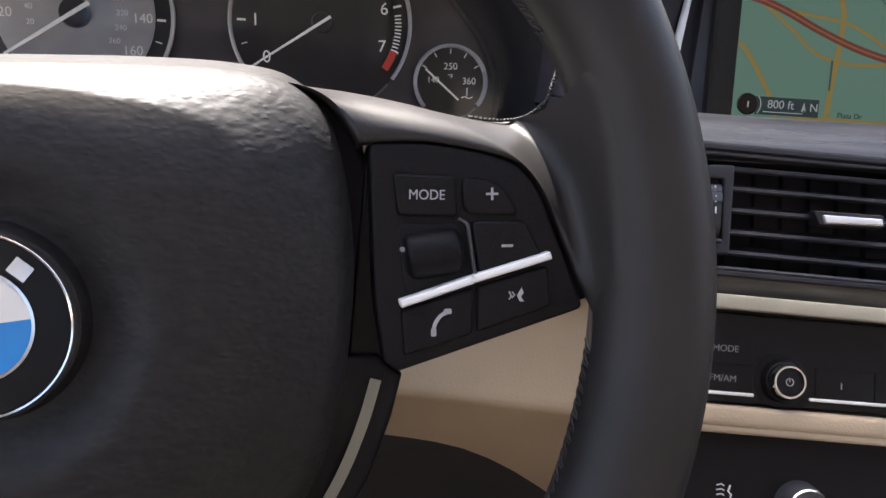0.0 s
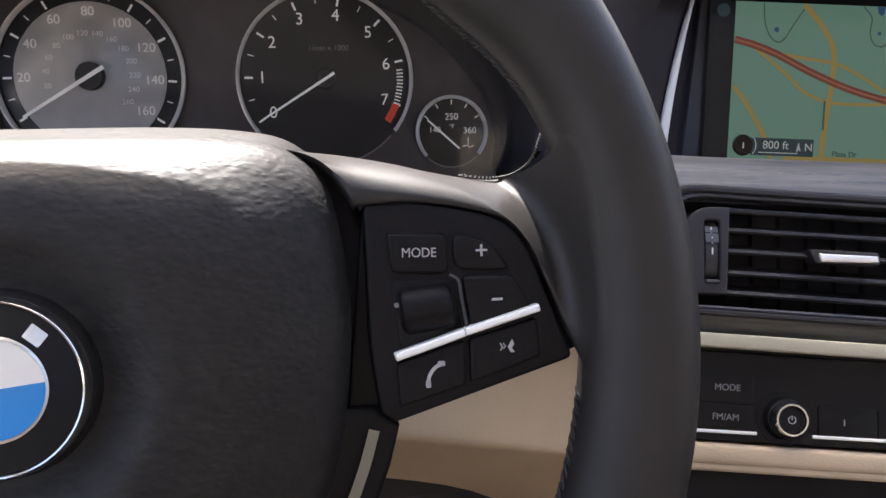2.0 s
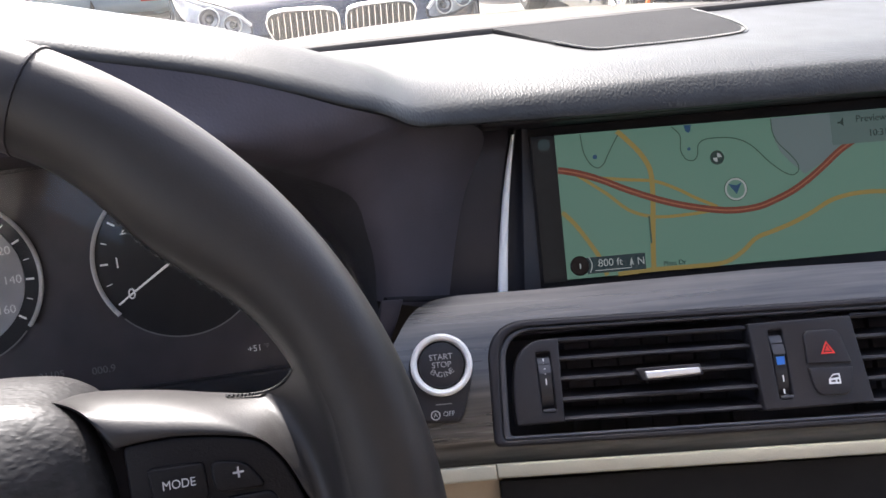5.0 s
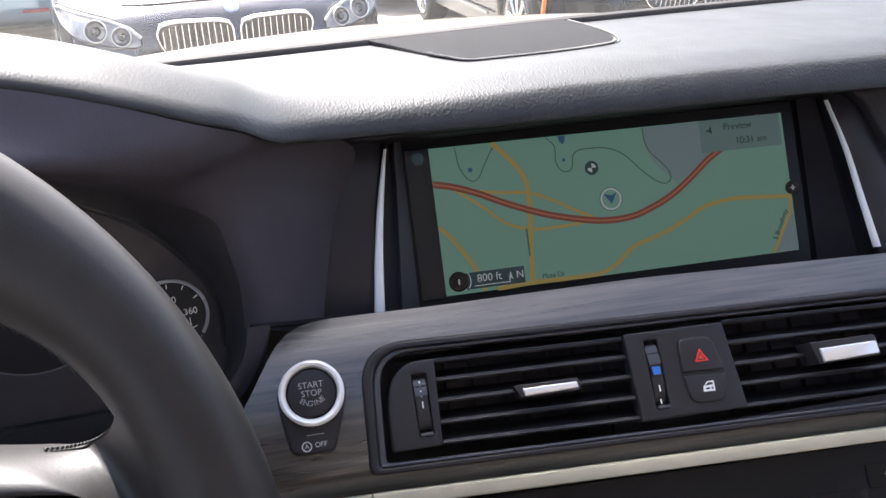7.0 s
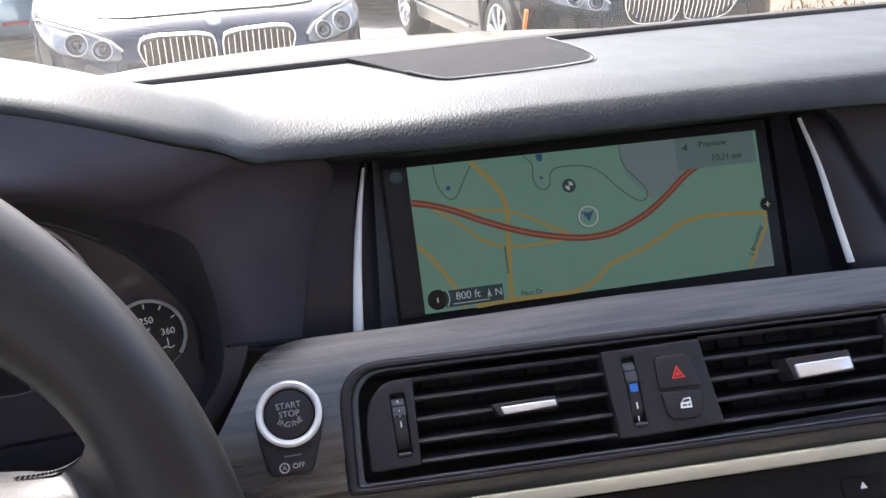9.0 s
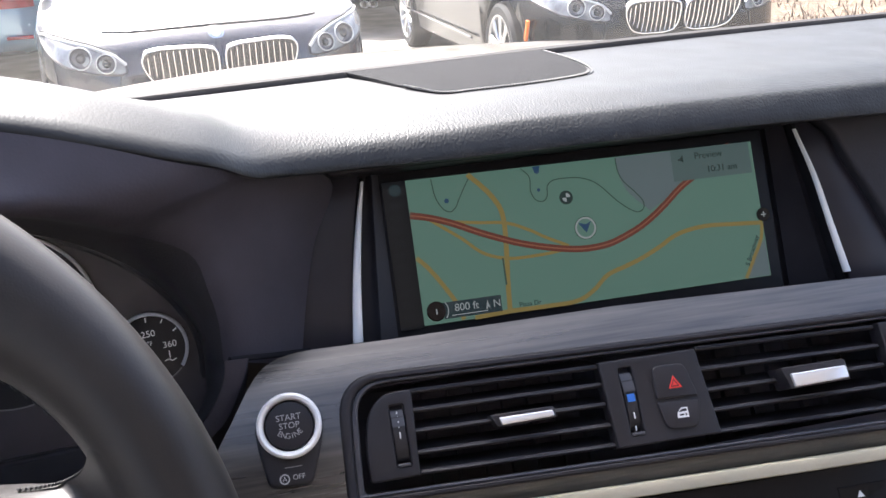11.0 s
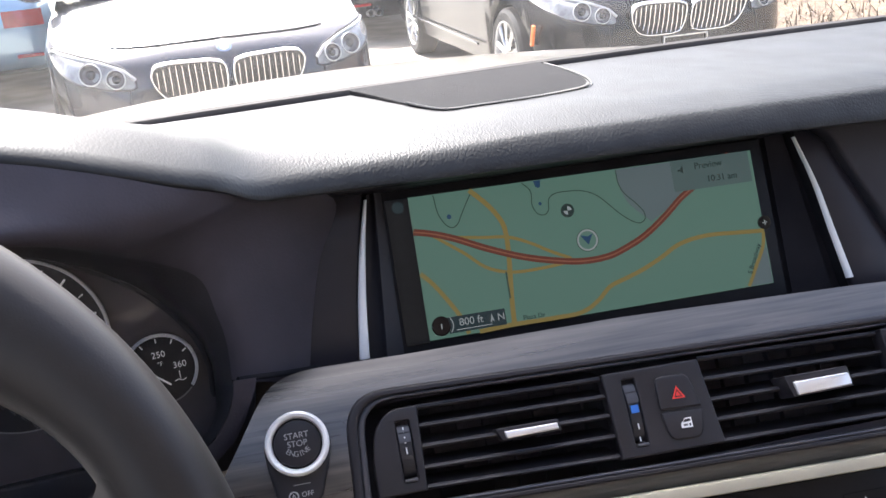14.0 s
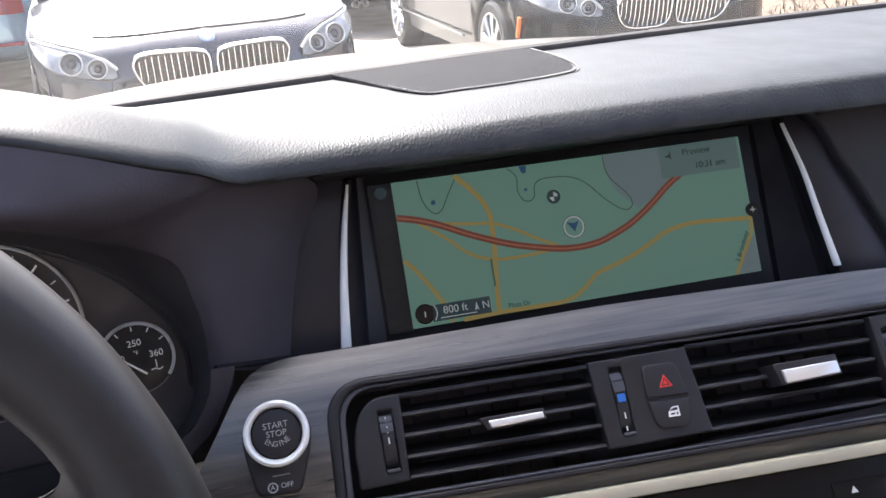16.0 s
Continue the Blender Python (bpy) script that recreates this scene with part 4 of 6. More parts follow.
plate([(0.1352, -0.0412), (0.1358, -0.0404), (0.1174, -0.0238), (0.1168, -0.0245)], 0.003, 0.0008, bm=bm)
part("needle", bm, DIAL_INK, te, "pale needle")
FX, FY = -0.1312, -0.0232
fu = dial(FX, FY, 0.0205, -40, 222, "fuel_gauge", "small fuel gauge")
ticks(fu, FX, FY, 0.0155, 0.0182, [180, 140, 100, 60, 20], 0.0007)
needle(fu, FX + 0.0005, FY - 0.006, 145, 0.0165, 0.003, 0.0012, 0.0045)
for words, x, y, sz, mt in (("+51", 0.0955, -0.0628, 0.0054, DIAL_INK), ("°F", 0.1025, -0.0624, 0.0040, DIM_INK), ("000.9", 0.0093, -0.0602, 0.0060, DIM_INK), ("31105", -0.0190, -0.0585, 0.0056, DIM_INK)):
    lettering("display_digits", words, sz, mt, cluster, x, y, -0.0030)
part("lower_bezel", plate(rounded([(-0.19, -0.115), (0.16, -0.115), (0.155, -0.078), (-0.19, -0.066)], 0.004), 0.004, 0.01, 0.002), BLACK_PLASTIC, cluster, "black lower bezel")
LENS_GLASS = clear("lens_glass", (1, 1, 1), film=0.004, gloss=0.022, haze=0.03, film_colour=(0.75, 0.70, 0.70), front=True, rim=0.6)
rows = [[(x, y, 0.014 + 0.22 * (y + 0.09) * 0.35 + 0.10 * (x + 0.02) ** 2) for x in np.linspace(-0.20, 0.162, 20)] for y in np.linspace(-0.088, 0.060, 10)]
lens = part("lens", grid(rows), LENS_GLASS, cluster, "clear curved cover lens")
lens.visible_shadow = False

# ---- centre screen ----
monitor = thing("navigation_screen", FD, "wide dashboard screen showing a green street map", "navigation screen")
# recess and glossy side panels
box_pts = rounded([(-0.070, -0.02), (0.300, -0.02), (0.283, 0.110), (-0.046, 0.110)], 0.004)
part("housing", plate(box_pts, -0.006, 0.02, 0.001), BLACK_PLASTIC, monitor, "black housing")
part("bezel", plate(rect(-0.0215, -0.009, 0.2300, 0.0925, 0.002), -0.0012, 0.01, 0.001), PANEL_BLACK, monitor, "glossy black bezel")
# hooded ledge over the screen
part("upper_ledge", plate(rounded([(-0.045, 0.0900), (0.262, 0.0930), (0.275, 0.102), (-0.05, 0.102)], 0.003), 0.018, 0.03, 0.003), BLACK_PLASTIC, monitor, "black ledge above the screen")
MAP_G = glowing("map_green", (0.116, 0.215, 0.168), 1.0)
MAP_GREY = glowing("map_grey", (0.125, 0.165, 0.170), 1.0)
MAP_Y = glowing("map_yellow", (0.25, 0.190, 0.062), 1.0)
MAP_RED = glowing("map_red", (0.145, 0.048, 0.034), 1.0)
MAP_DK = glowing("map_dark_line", (0.05, 0.085, 0.065), 1.0)
MAP_BOX = glowing("map_box", (0.028, 0.045, 0.050), 1.0)
MAP_WH = glowing("map_white", (0.31, 0.34, 0.335), 1.0)
MAP_BLUE = glowing("map_blue", (0.03, 0.07, 0.13), 1.0)
MAP_TXT = glowing("map_text", (0.03, 0.05, 0.045), 1.0)
MENU = glowing("menu_strip", (0.010, 0.011, 0.013), 1.0)
sheet = part("map_display", plate(rect(0.0, 0.0, 0.2212, 0.0852), 0.0, 0.001), MAP_G, monitor, "lit green street map")
part("menu_strip", plate(rect(-0.0140, -0.0010, -0.0003, 0.0852), 0.0, 0.001), MENU, monitor, "dark strip with faint signs")
FAINT = glowing("menu_faint", (0.015, 0.0165, 0.019), 1.0)
for k in range(10):
    part("menu_mark", plate(rect(-0.0118, 0.004 + 0.0072 * k, -0.0048, 0.0080 + 0.0072 * k, 0.0008), 0.0003, 0.0002), FAINT, monitor)
part("menu_globe", plate(circle(-0.0068, 0.0800, 0.0036, 24), 0.0003, 0.0002), MAP_BOX, monitor)


def road(pts, width, z, mt, name="road_line"):
    inside = [(min(max(a, 0.0004), 0.2206), min(max(b, 0.0004), 0.0846)) for a, b in pts]
    return part(name, ribbon(inside, width, z), mt, sheet)


part("grey_area", plate([(0.1300, 0.0848), (0.1312, 0.0720), (0.1345, 0.0640), (0.1400, 0.0575), (0.1478, 0.0500), (0.1590, 0.0560), (0.1690, 0.0640), (0.1800, 0.0720), (0.1860, 0.0848)], 0.0002, 0.0003), MAP_GREY, sheet, "grey built-up area")
part("grey_area", plate([(0.2050, 0.0004), (0.2100, 0.0090), (0.2150, 0.0180), (0.2206, 0.0230), (0.2206, 0.0004)], 0.0002, 0.0003), MAP_GREY, sheet)
road([(0.0150, 0.0846), (0.0166, 0.0725), (0.0206, 0.0655), (0.0241, 0.0639), (0.0275, 0.0660), (0.0298, 0.0700), (0.0340, 0.0770), (0.0390, 0.0846)], 0.0007, 0.0003, MAP_DK, "boundary_line")
road([(0.0698, 0.0846), (0.0745, 0.0790), (0.0742, 0.0700), (0.0770, 0.0645), (0.0812, 0.0636), (0.0838, 0.0660), (0.0850, 0.0725), (0.0885, 0.0752), (0.0985, 0.0757), (0.1075, 0.0745), (0.1157, 0.0705), (0.1283, 0.0575), (0.1360, 0.0515), (0.1405, 0.0500), (0.1438, 0.0520), (0.1440, 0.0560), (0.1400, 0.0620), (0.1330, 0.0700), (0.1305, 0.0760), (0.1300, 0.0846)], 0.0007, 0.0003, MAP_DK, "boundary_line")
HW = [(0.0, 0.0645), (0.0110, 0.0618), (0.0232, 0.0574), (0.0423, 0.0485), (0.0652, 0.0397), (0.0888, 0.0338), (0.1000, 0.0322), (0.1099, 0.0321), (0.1195, 0.0333), (0.1285, 0.0362), (0.1390, 0.0405), (0.1482, 0.0458), (0.1590, 0.0535), (0.1692, 0.0615), (0.1800, 0.0680), (0.1930, 0.0760), (0.2060, 0.0846)]
road([(0.037, 0.0846), (0.0435, 0.0780), (0.0500, 0.0700), (0.0545, 0.0610), (0.0552, 0.0500), (0.0541, 0.0344), (0.0525, 0.0180), (0.0514, 0.0004)], 0.0030, 0.0004, MAP_Y)
road([(0.0, 0.0395), (0.0060, 0.0335), (0.0147, 0.0205), (0.0210, 0.0090), (0.0235, 0.0004)], 0.0026, 0.00045, MAP_Y)
road([(0.0104, 0.0612), (0.0200, 0.0540), (0.0286, 0.0474), (0.0400, 0.0375), (0.0537, 0.0325), (0.0745, 0.0319), (0.0950, 0.0335)], 0.0019, 0.0005, MAP_Y)
road([(0.0234, 0.0580), (0.0400, 0.0555), (0.0567, 0.0532), (0.0698, 0.0475), (0.0800, 0.0415), (0.0930, 0.0350)], 0.0019, 0.00055, MAP_Y)
road([(0.0300, 0.0006), (0.0514, 0.0014), (0.0750, 0.0012), (0.0947, 0.0020), (0.1050, 0.0070), (0.1145, 0.0145), (0.1260, 0.0180), (0.1373, 0.0216), (0.1500, 0.0270), (0.1611, 0.0326), (0.1720, 0.0352), (0.1841, 0.0360), (0.2000, 0.0350), (0.2206, 0.0335)], 0.0026, 0.0006, MAP_Y)
road([(0.2200, 0.0330), (0.2180, 0.0240), (0.2110, 0.0120), (0.2075, 0.0060), (0.2040, 0.0004)], 0.0022, 0.00065, MAP_Y)
part("motorway", ribbon(HW, 0.0040, 0.0007), MAP_RED, sheet, "dark red motorway")
part("motorway_line", ribbon(HW, 0.0008, 0.0008), glowing("map_motorway_mid", (0.27, 0.11, 0.065), 1.0), sheet)
# scale box with a dial
part("scale_box", plate(rect(0.0120, 0.0022, 0.0468, 0.0118, 0.0004), 0.0010, 0.0002), MAP_BOX, sheet, "dark scale box")
part("scale_bar", ribbon([(0.0165, 0.0038), (0.0380, 0.0038), (0.0380, 0.0058)], 0.0005, 0.0012, False), MAP_WH, sheet)
lettering("scale_words", "800 ft", 0.0062, MAP_WH, sheet, 0.0258, 0.0078, 0.0012)
lettering("north_letter", "N", 0.0060, MAP_WH, sheet, 0.0440, 0.0072, 0.0012)
part("north_arrow", plate([(0.0372, 0.0048), (0.0385, 0.0100), (0.0398, 0.0048), (0.0385, 0.0062)], 0.0012, 0.0002), MAP_WH, sheet)
part("map_knob", move(lathe([(0.0, 0.0014), (0.0050, 0.0014), (0.0058, 0.0008)], 32), Matrix.Translation((0.0078, 0.0074, 0))), glowing("knob_dark", (0.012, 0.009, 0.009), 1.0), sheet, "dark round map knob")
part("knob_mark", plate(rect(0.0074, 0.0056, 0.0082, 0.0088), 0.0017, 0.0002), MAP_WH, sheet)
part("knob_arc", ribbon(circle(0.0078, 0.0074, 0.0070, 12, -40, 40), 0.0006, 0.0014, False), MAP_WH, sheet)
# place marks
part("place_mark", plate(circle(0.0953, 0.0640, 0.0042, 28), 0.0011, 0.0003), MAP_TXT, sheet, "dark round place mark")
part("place_mark_quarter", plate([(0.0953, 0.0640)] + circle(0.0953, 0.0640, 0.0026, 8, 0, 90), 0.0014, 0.0002, bm=plate([(0.0953, 0.0640)] + circle(0.0953, 0.0640, 0.0026, 8, 180, 270), 0.0014, 0.0002)), MAP_WH, sheet)
part("car_mark_ring", plate(circle(0.1048, 0.0444, 0.0066, 36), 0.0010, 0.0003, holes=[circle(0.1048, 0.0444, 0.0055, 36)]), MAP_WH, sheet, "pale ring round the car's place")
part("car_mark_ring", plate(circle(0.1048, 0.0444, 0.0070, 36), 0.0009, 0.0003, holes=[circle(0.1048, 0.0444, 0.0066, 36)]), MAP_DK, sheet)
part("car_arrow", plate([(0.1005, 0.0478), (0.1052, 0.0466), (0.1085, 0.0480), (0.1050, 0.0415)], 0.0012, 0.0003), MAP_BLUE, sheet, "dark blue arrow")
for x, y, r in ((0.0226, 0.0705, 0.0014), (0.0790, 0.0705, 0.0010)):
    part("place_dot", plate(circle(x, y, r, 16), 0.0009, 0.0002), MAP_BLUE, sheet)
part("place_flag", plate([(0.0770, 0.0848), (0.0815, 0.0848), (0.0808, 0.0810), (0.0795, 0.0800), (0.0778, 0.0812)], 0.0009, 0.0002), MAP_BLUE, sheet)
part("preview_box", plate(rect(0.1660, 0.0655, 0.2185, 0.0850, 0.0008), 0.0011, 0.0002), glowing("map_preview", (0.090, 0.135, 0.130), 1.0), sheet, "grey box with words and the time")
lettering("preview_words", "Preview", 0.0058, MAP_TXT, sheet, 0.1905, 0.0798, 0.0014)
lettering("clock_digits", "10:31 am", 0.0056, MAP_TXT, sheet, 0.1985, 0.0708, 0.0014)
part("speaker_sign", plate([(0.1700, 0.0790), (0.1715, 0.0790), (0.1735, 0.0815), (0.1735, 0.0765), (0.1715, 0.0780), (0.1700, 0.0780)], 0.0014, 0.0002), MAP_TXT, sheet)
lettering("street_words", "Plaza Dr", 0.0040, MAP_TXT, sheet, 0.0640, 0.0042, 0.0012)
lettering("street_words", "S Broadway", 0.0042, MAP_TXT, sheet, 0.2105, 0.0170, 0.0012, turn=62)
part("street_bar", plate(rect(0.0508, 0.0170, 0.0518, 0.0330), 0.0012, 0.0002), MAP_DK, sheet)
part("zoom_knob", plate(circle(0.2216, 0.0385, 0.0042, 24), 0.0013, 0.0012), glowing("zoom_dark", (0.012, 0.012, 0.012), 1.0), sheet)
part("zoom_sign", plate(rect(0.2199, 0.0382, 0.2233, 0.0388), 0.0016, 0.0002, bm=plate(rect(0.2213, 0.0368, 0.2219, 0.0402), 0.0016, 0.0002)), MAP_WH, sheet)

# side cheeks of the screen with their bright fins
for pts in ([(-0.0262, 0.092), (-0.0320, 0.0620), (-0.0370, 0.0320), (-0.0412, -0.012), (-0.0850, -0.012), (-0.0780, 0.0327), (-0.0700, 0.0695), (-0.0560, 0.092)], [(0.2490, 0.0935), (0.2575, 0.0570), (0.2635, 0.0260), (0.2700, -0.012), (0.3160, -0.012), (0.3070, 0.0065), (0.2920, 0.0401), (0.2800, 0.0628), (0.2712, 0.0835), (0.2590, 0.0935)]):
    part("side_panel", plate(pts, 0.006, 0.03, 0.002), SIDE_BLACK, monitor, "satin black side panel")


def fin(line, widths, steep):
    """A slim bright blade that widens towards its foot."""
    rows = []
    for p, wd in zip(spline(line, 30), spline([(w, 0.0) for w in widths], 30)):
        rows.append([(p[0] + wd[0] * c, p[1], 0.0075 + hgt) for c, hgt in ((-1, steep[0]), (-1, 0.0003), (-0.8, 0.0012), (-0.3, 0.0019), (0.3, 0.0019), (0.8, 0.0012), (1, 0.0003), (1, steep[1]))])
    bm = grid(rows)
    for row in (rows[0], rows[-1]):
        bm.faces.new([bm.verts.new(p) for p in row])
    part("bright_fin", bm, SATIN_BRIGHT, monitor, "bright chrome fin")


fin([(-0.0257, 0.0864), (-0.0306, 0.0636), (-0.0357, 0.0325), (-0.0398, -0.0035)], (0.0009, 0.0020, 0.0025, 0.0030), (-0.0005, -0.012))
fin([(0.2472, 0.0888), (0.2563, 0.0578), (0.2621, 0.0272), (0.2684, -0.0042)], (0.0009, 0.0018, 0.0022, 0.0025), (-0.0005, -0.006))
# flanks between the screen and the fins: a flat cheek, a raised line, then a dark channel
for base, top, foot, blade in ((-0.0150, -0.0200, -0.0268, [(0.092, -0.0240), (0.0636, -0.0287), (0.0325, -0.0333), (-0.010, -0.0372)]), (0.2335, 0.2440, 0.2580, [(0.094, 0.2456), (0.0578, 0.2546), (0.0272, 0.2600), (-0.010, 0.2668)])):
    rows = []
    for v in np.linspace(-0.010, 0.093, 16):
        ridge = top + (foot - top) * (0.089 - v) / 0.094
        edge_u = float(np.interp(-v, [-q[0] for q in blade], [q[1] for q in blade]))
        d = 1 if edge_u > ridge else -1
        rows.append([(base, v, -0.0016), (ridge - d * 0.0022, v, 0.0022), (ridge - d * 0.0006, v, 0.0032), (ridge, v, 0.0030), (ridge + d * 0.0006, v, 0.0015), (ridge * 0.5 + edge_u * 0.5, v, -0.001), (edge_u - d * 0.0003, v, -0.001), (edge_u, v, 0.0072)])
    part("flank", grid(rows), FLANK if base < 0 else GROOVE, monitor, "dark satin flank with a raised line", sharp=50)

# ---- centre stack ----
trim = thing("wood_trim", FS, "dark grained wood trim round the air vents", "trim panel")
V0, V1 = -0.0585, 0.2715
opening = rounded([(V0, -0.0245), (V1, -0.0360), (V1 + 0.004, 0.0275), (V0 + 0.002, 0.0375)], [0.004, 0.006, 0.02, 0.022], 7)
frame_edge = np.array(opening)


def spans(u):
    """The wood's stretches, low to high, at one place along the trim."""
    lo = float(np.interp(u, [-0.138, -0.056, 0.05, 0.25, 0.45, 0.70], [-0.031, -0.0325, -0.0365, -0.044, -0.050, -0.055]))
    hi = float(np.mean([np.interp(u + k, [-0.1365, -0.1270, -0.1150, -0.1045, -0.0992, -0.0945, -0.0885, -0.080, -0.07, -0.02, 0.10, 0.25, 0.45, 0.70], [-0.029, -0.008, 0.0120, 0.0285, 0.0393, 0.0464, 0.0509, 0.0537, 0.0548, 0.0541, 0.0542, 0.0495, 0.0386, 0.0227]) for k in np.linspace(-0.006, 0.006, 9)]))
    cut = []
    for k in range(len(frame_edge)):
        p, q = frame_edge[k - 1], frame_edge[k]
        if (p[0] - u) * (q[0] - u) < 0:
            cut.append(p[1] + (q[1] - p[1]) * (u - p[0]) / (q[0] - p[0]))
    return lo, hi, (min(cut), max(cut)) if len(cut) > 1 else None


def roll(u):
    """The line from which the wood rolls back; past the start button it runs straight on to the cut end."""
    return float(np.mean([np.interp(u + k, [-0.15, -0.10, -0.07, -0.02, 0.10, 0.25, 0.45, 0.70], [0.0530, 0.0555, 0.0560, 0.0552, 0.0553, 0.0505, 0.0395, 0.0235]) for k in np.linspace(-0.006, 0.006, 9)]))


def wood_w(u, v, lo=-1.0):
    """The face of the wood: level low down, rolling back to its upper edge and under at its foot."""
    return 0.0015 - float(np.interp(roll(u) - v, DEPTH_S, DEPTH_W)) - 0.0075 * max(0.0, 1 - (v - lo) / 0.013) ** 1.6


DEPTH_S = np.linspace(0, 0.062, 60)
tilt = np.radians(np.interp(DEPTH_S, [0, 0.006, 0.016, 0.034, 0.062], [33, 31, 26, 11, 0]))
DEPTH_W = np.cumsum((np.tan(tilt) * (DEPTH_S[1] - DEPTH_S[0]))[::-1])[::-1]


LADDER = np.linspace(0.02, 1, 26)


def wood_rows(us, which, seam=None):
    """Columns of the wood; beside the opening they are stepped like those that meet it at the seam."""
    rows = []
    for u in us:
        lo, hi, cut = spans(u)
        if which == "all":
            slo, shi, scut = spans(seam)
            c0, c1 = (lo + (hi - lo) * (q - slo) / (shi - slo) for q in scut)
            vs = [*(lo + (c0 - lo) * LADDER), *np.linspace(c0, c1, 8)[1:-1], c1, *(c1 + (hi - c1) * LADDER)]
            a, b = lo, hi
        else:
            a, b = (lo, cut[0]) if which == "low" else (cut[1], hi)
            vs = [*([a] if which == "high" else []), *(a + (b - a) * LADDER)]
        col = [(u, a, wood_w(u, a, lo) - 0.010), (u, a, wood_w(u, a, lo) - 0.0015)]
        col += [(u, v, wood_w(u, v, lo)) for v in vs]
        if b == hi:
            col += [(u, hi + 0.0004, wood_w(u, hi) - 0.004), (u, hi - 0.001, wood_w(u, hi) - 0.012)]
        else:
            col += [(u, b, wood_w(u, b, lo) - 0.0015), (u, b, wood_w(u, b, lo) - 0.010)]
        rows.append(col)
    return rows


end_u, far_u = min(p[0] for p in opening) - 1e-4, max(p[0] for p in opening) + 1e-4
mid_u = np.r_[np.linspace(end_u + 2e-4, V0 + 0.03, 24), np.linspace(V0 + 0.04, V1 - 0.03, 40), np.linspace(V1 - 0.025, far_u - 2e-4, 20)]
bm = grid(wood_rows(np.linspace(-0.140, mid_u[0], 34), "all", mid_u[0]))
grid(wood_rows(mid_u, "low"), bm)
grid(wood_rows(mid_u, "high"), bm)
grid(wood_rows(np.linspace(mid_u[-1], 0.70, 30), "all", mid_u[-1]), bm)
bmesh.ops.remove_doubles(bm, verts=bm.verts[:], dist=2e-6)
bmesh.ops.recalc_face_normals(bm, faces=bm.faces[:])
panel = part("panel", bm, WOOD, trim, "dark satin wood", sharp=80)
face_w = lambda u, v: wood_w(u, v, spans(u)[0])
normals = []
for vert, flat_n in zip(panel.data.vertices, [vn.vector.copy() for vn in panel.data.vertex_normals]):
    u, v, w = vert.co
    if abs(w - face_w(u, v)) < 2e-5:
        e = 0.0015
        flat_n = Vector(((face_w(u - e, v) - face_w(u + e, v)) / (2 * e), (face_w(u, v - e) - face_w(u, v + e)) / (2 * e), 1)).normalized()
    normals.append(flat_n)
panel.data.normals_split_custom_set_from_vertices(normals)
# sloping shoulder behind the panel up to the screen
rows = []
for u in np.linspace(-0.095, 0.70, 50):
    v = float(np.interp(u, [-0.099, -0.086, -0.07, -0.02, 0.10, 0.25, 0.45, 0.70], [0.040, 0.050, 0.0525, 0.0515, 0.0518, 0.047, 0.036, 0.02]))
    rows.append([(u, v - 0.0050, -0.026), (u, v - 0.007, -0.030), (u, v - 0.010, -0.040), (u, v - 0.020, -0.070)])
part("shoulder", grid(rows), BLACK_PLASTIC, trim)

vent = thing("air_vent", FS, "black double air vent with horizontal slats and chrome tabs", "air vent")
o2 = rounded([(V0, -0.0245), (V1, -0.0360), (V1 + 0.004, 0.0275), (V0 + 0.002, 0.0375)], [0.004, 0.006, 0.02, 0.022], 7)
i2 = rounded([(V0 + 0.0050, -0.0215), (V1 - 0.005, -0.0325), (V1 - 0.002, 0.0240), (V0 + 0.008, 0.0335)], [0.003, 0.004, 0.016, 0.018], 7)
part("outer_frame", plate(o2, 0.0012, 0.016, 0.0022, holes=[i2], res=3), FLANK, vent, "black frame")
i3 = rounded([(V0 + 0.0085, -0.0200), (V1 - 0.009, -0.0310), (V1 - 0.006, 0.0225), (V0 + 0.011, 0.0315)], [0.003, 0.004, 0.014, 0.016], 7)
part("inner_frame", plate(i2, -0.0006, 0.010, 0.0009, holes=[i3]), SATIN_GREY, vent, "satin grey inner frame")
# pale bar added for the highlight on the frame's lower bevel
part("lower_lip", tube([(V0 + 0.0062, -0.0208, -0.0004), (V1 - 0.0070, -0.0318, -0.0004)], 0.0009, 8), SATIN_GREY, vent, "pale line for the highlight along the vent's foot")
part("duct", plate(rect(V0, -0.037, V1, 0.037), -0.038, 0.01), VOID, vent, "dark duct")
bm = bmesh.new()
for y0, y1 in ((0.030, 0.036), (-0.036, -0.026)):
    box(V0 + 0.01, V1 - 0.01, y0, y1, -0.04, -0.010, bm=bm)
part("duct_wall", bm, VOID, vent)


def slats(u0, u1, left, right, k):
    """One bank of horizontal blades, from heights at its two ends."""
    for a, b in zip(left, right):
        prof = [(0.0012, 0.0), (0.0009, 0.0010), (0.0, 0.0014), (-0.0008, 0.0008), (-0.0010, -0.001), (0.0046, -0.020), (0.0062, -0.020), (0.0022, -0.003)]
        rows = []
        for u, v in ((u0, a), (u0 + (u1 - u0) * 0.5, (a + b) / 2), (u1, b)):
            rows.append([(u, v + p, -0.004 + q) for p, q in prof])
        slat = part("slat", grid(rows, None, False, True), VENT_PLASTIC, vent, sharp=50)
        # thin paler bar added as the highlight along the blade's front
        part("slat_glint", tube([(u0, a + 0.0011, -0.0033), ((u0 + u1) / 2, (a + b) / 2 + 0.0011, -0.0033), (u1, b + 0.0011, -0.0033)], 0.0004, 6), SATIN_GREY, slat, "pale line for the highlight on the blade's edge")
    for j in range(k):
        u = u0 + (u1 - u0) * (j + 0.7) / k
        part("vane", box(u - 0.0005, u + 0.0005, -0.034, 0.030, -0.036, -0.031), VOID, vent)


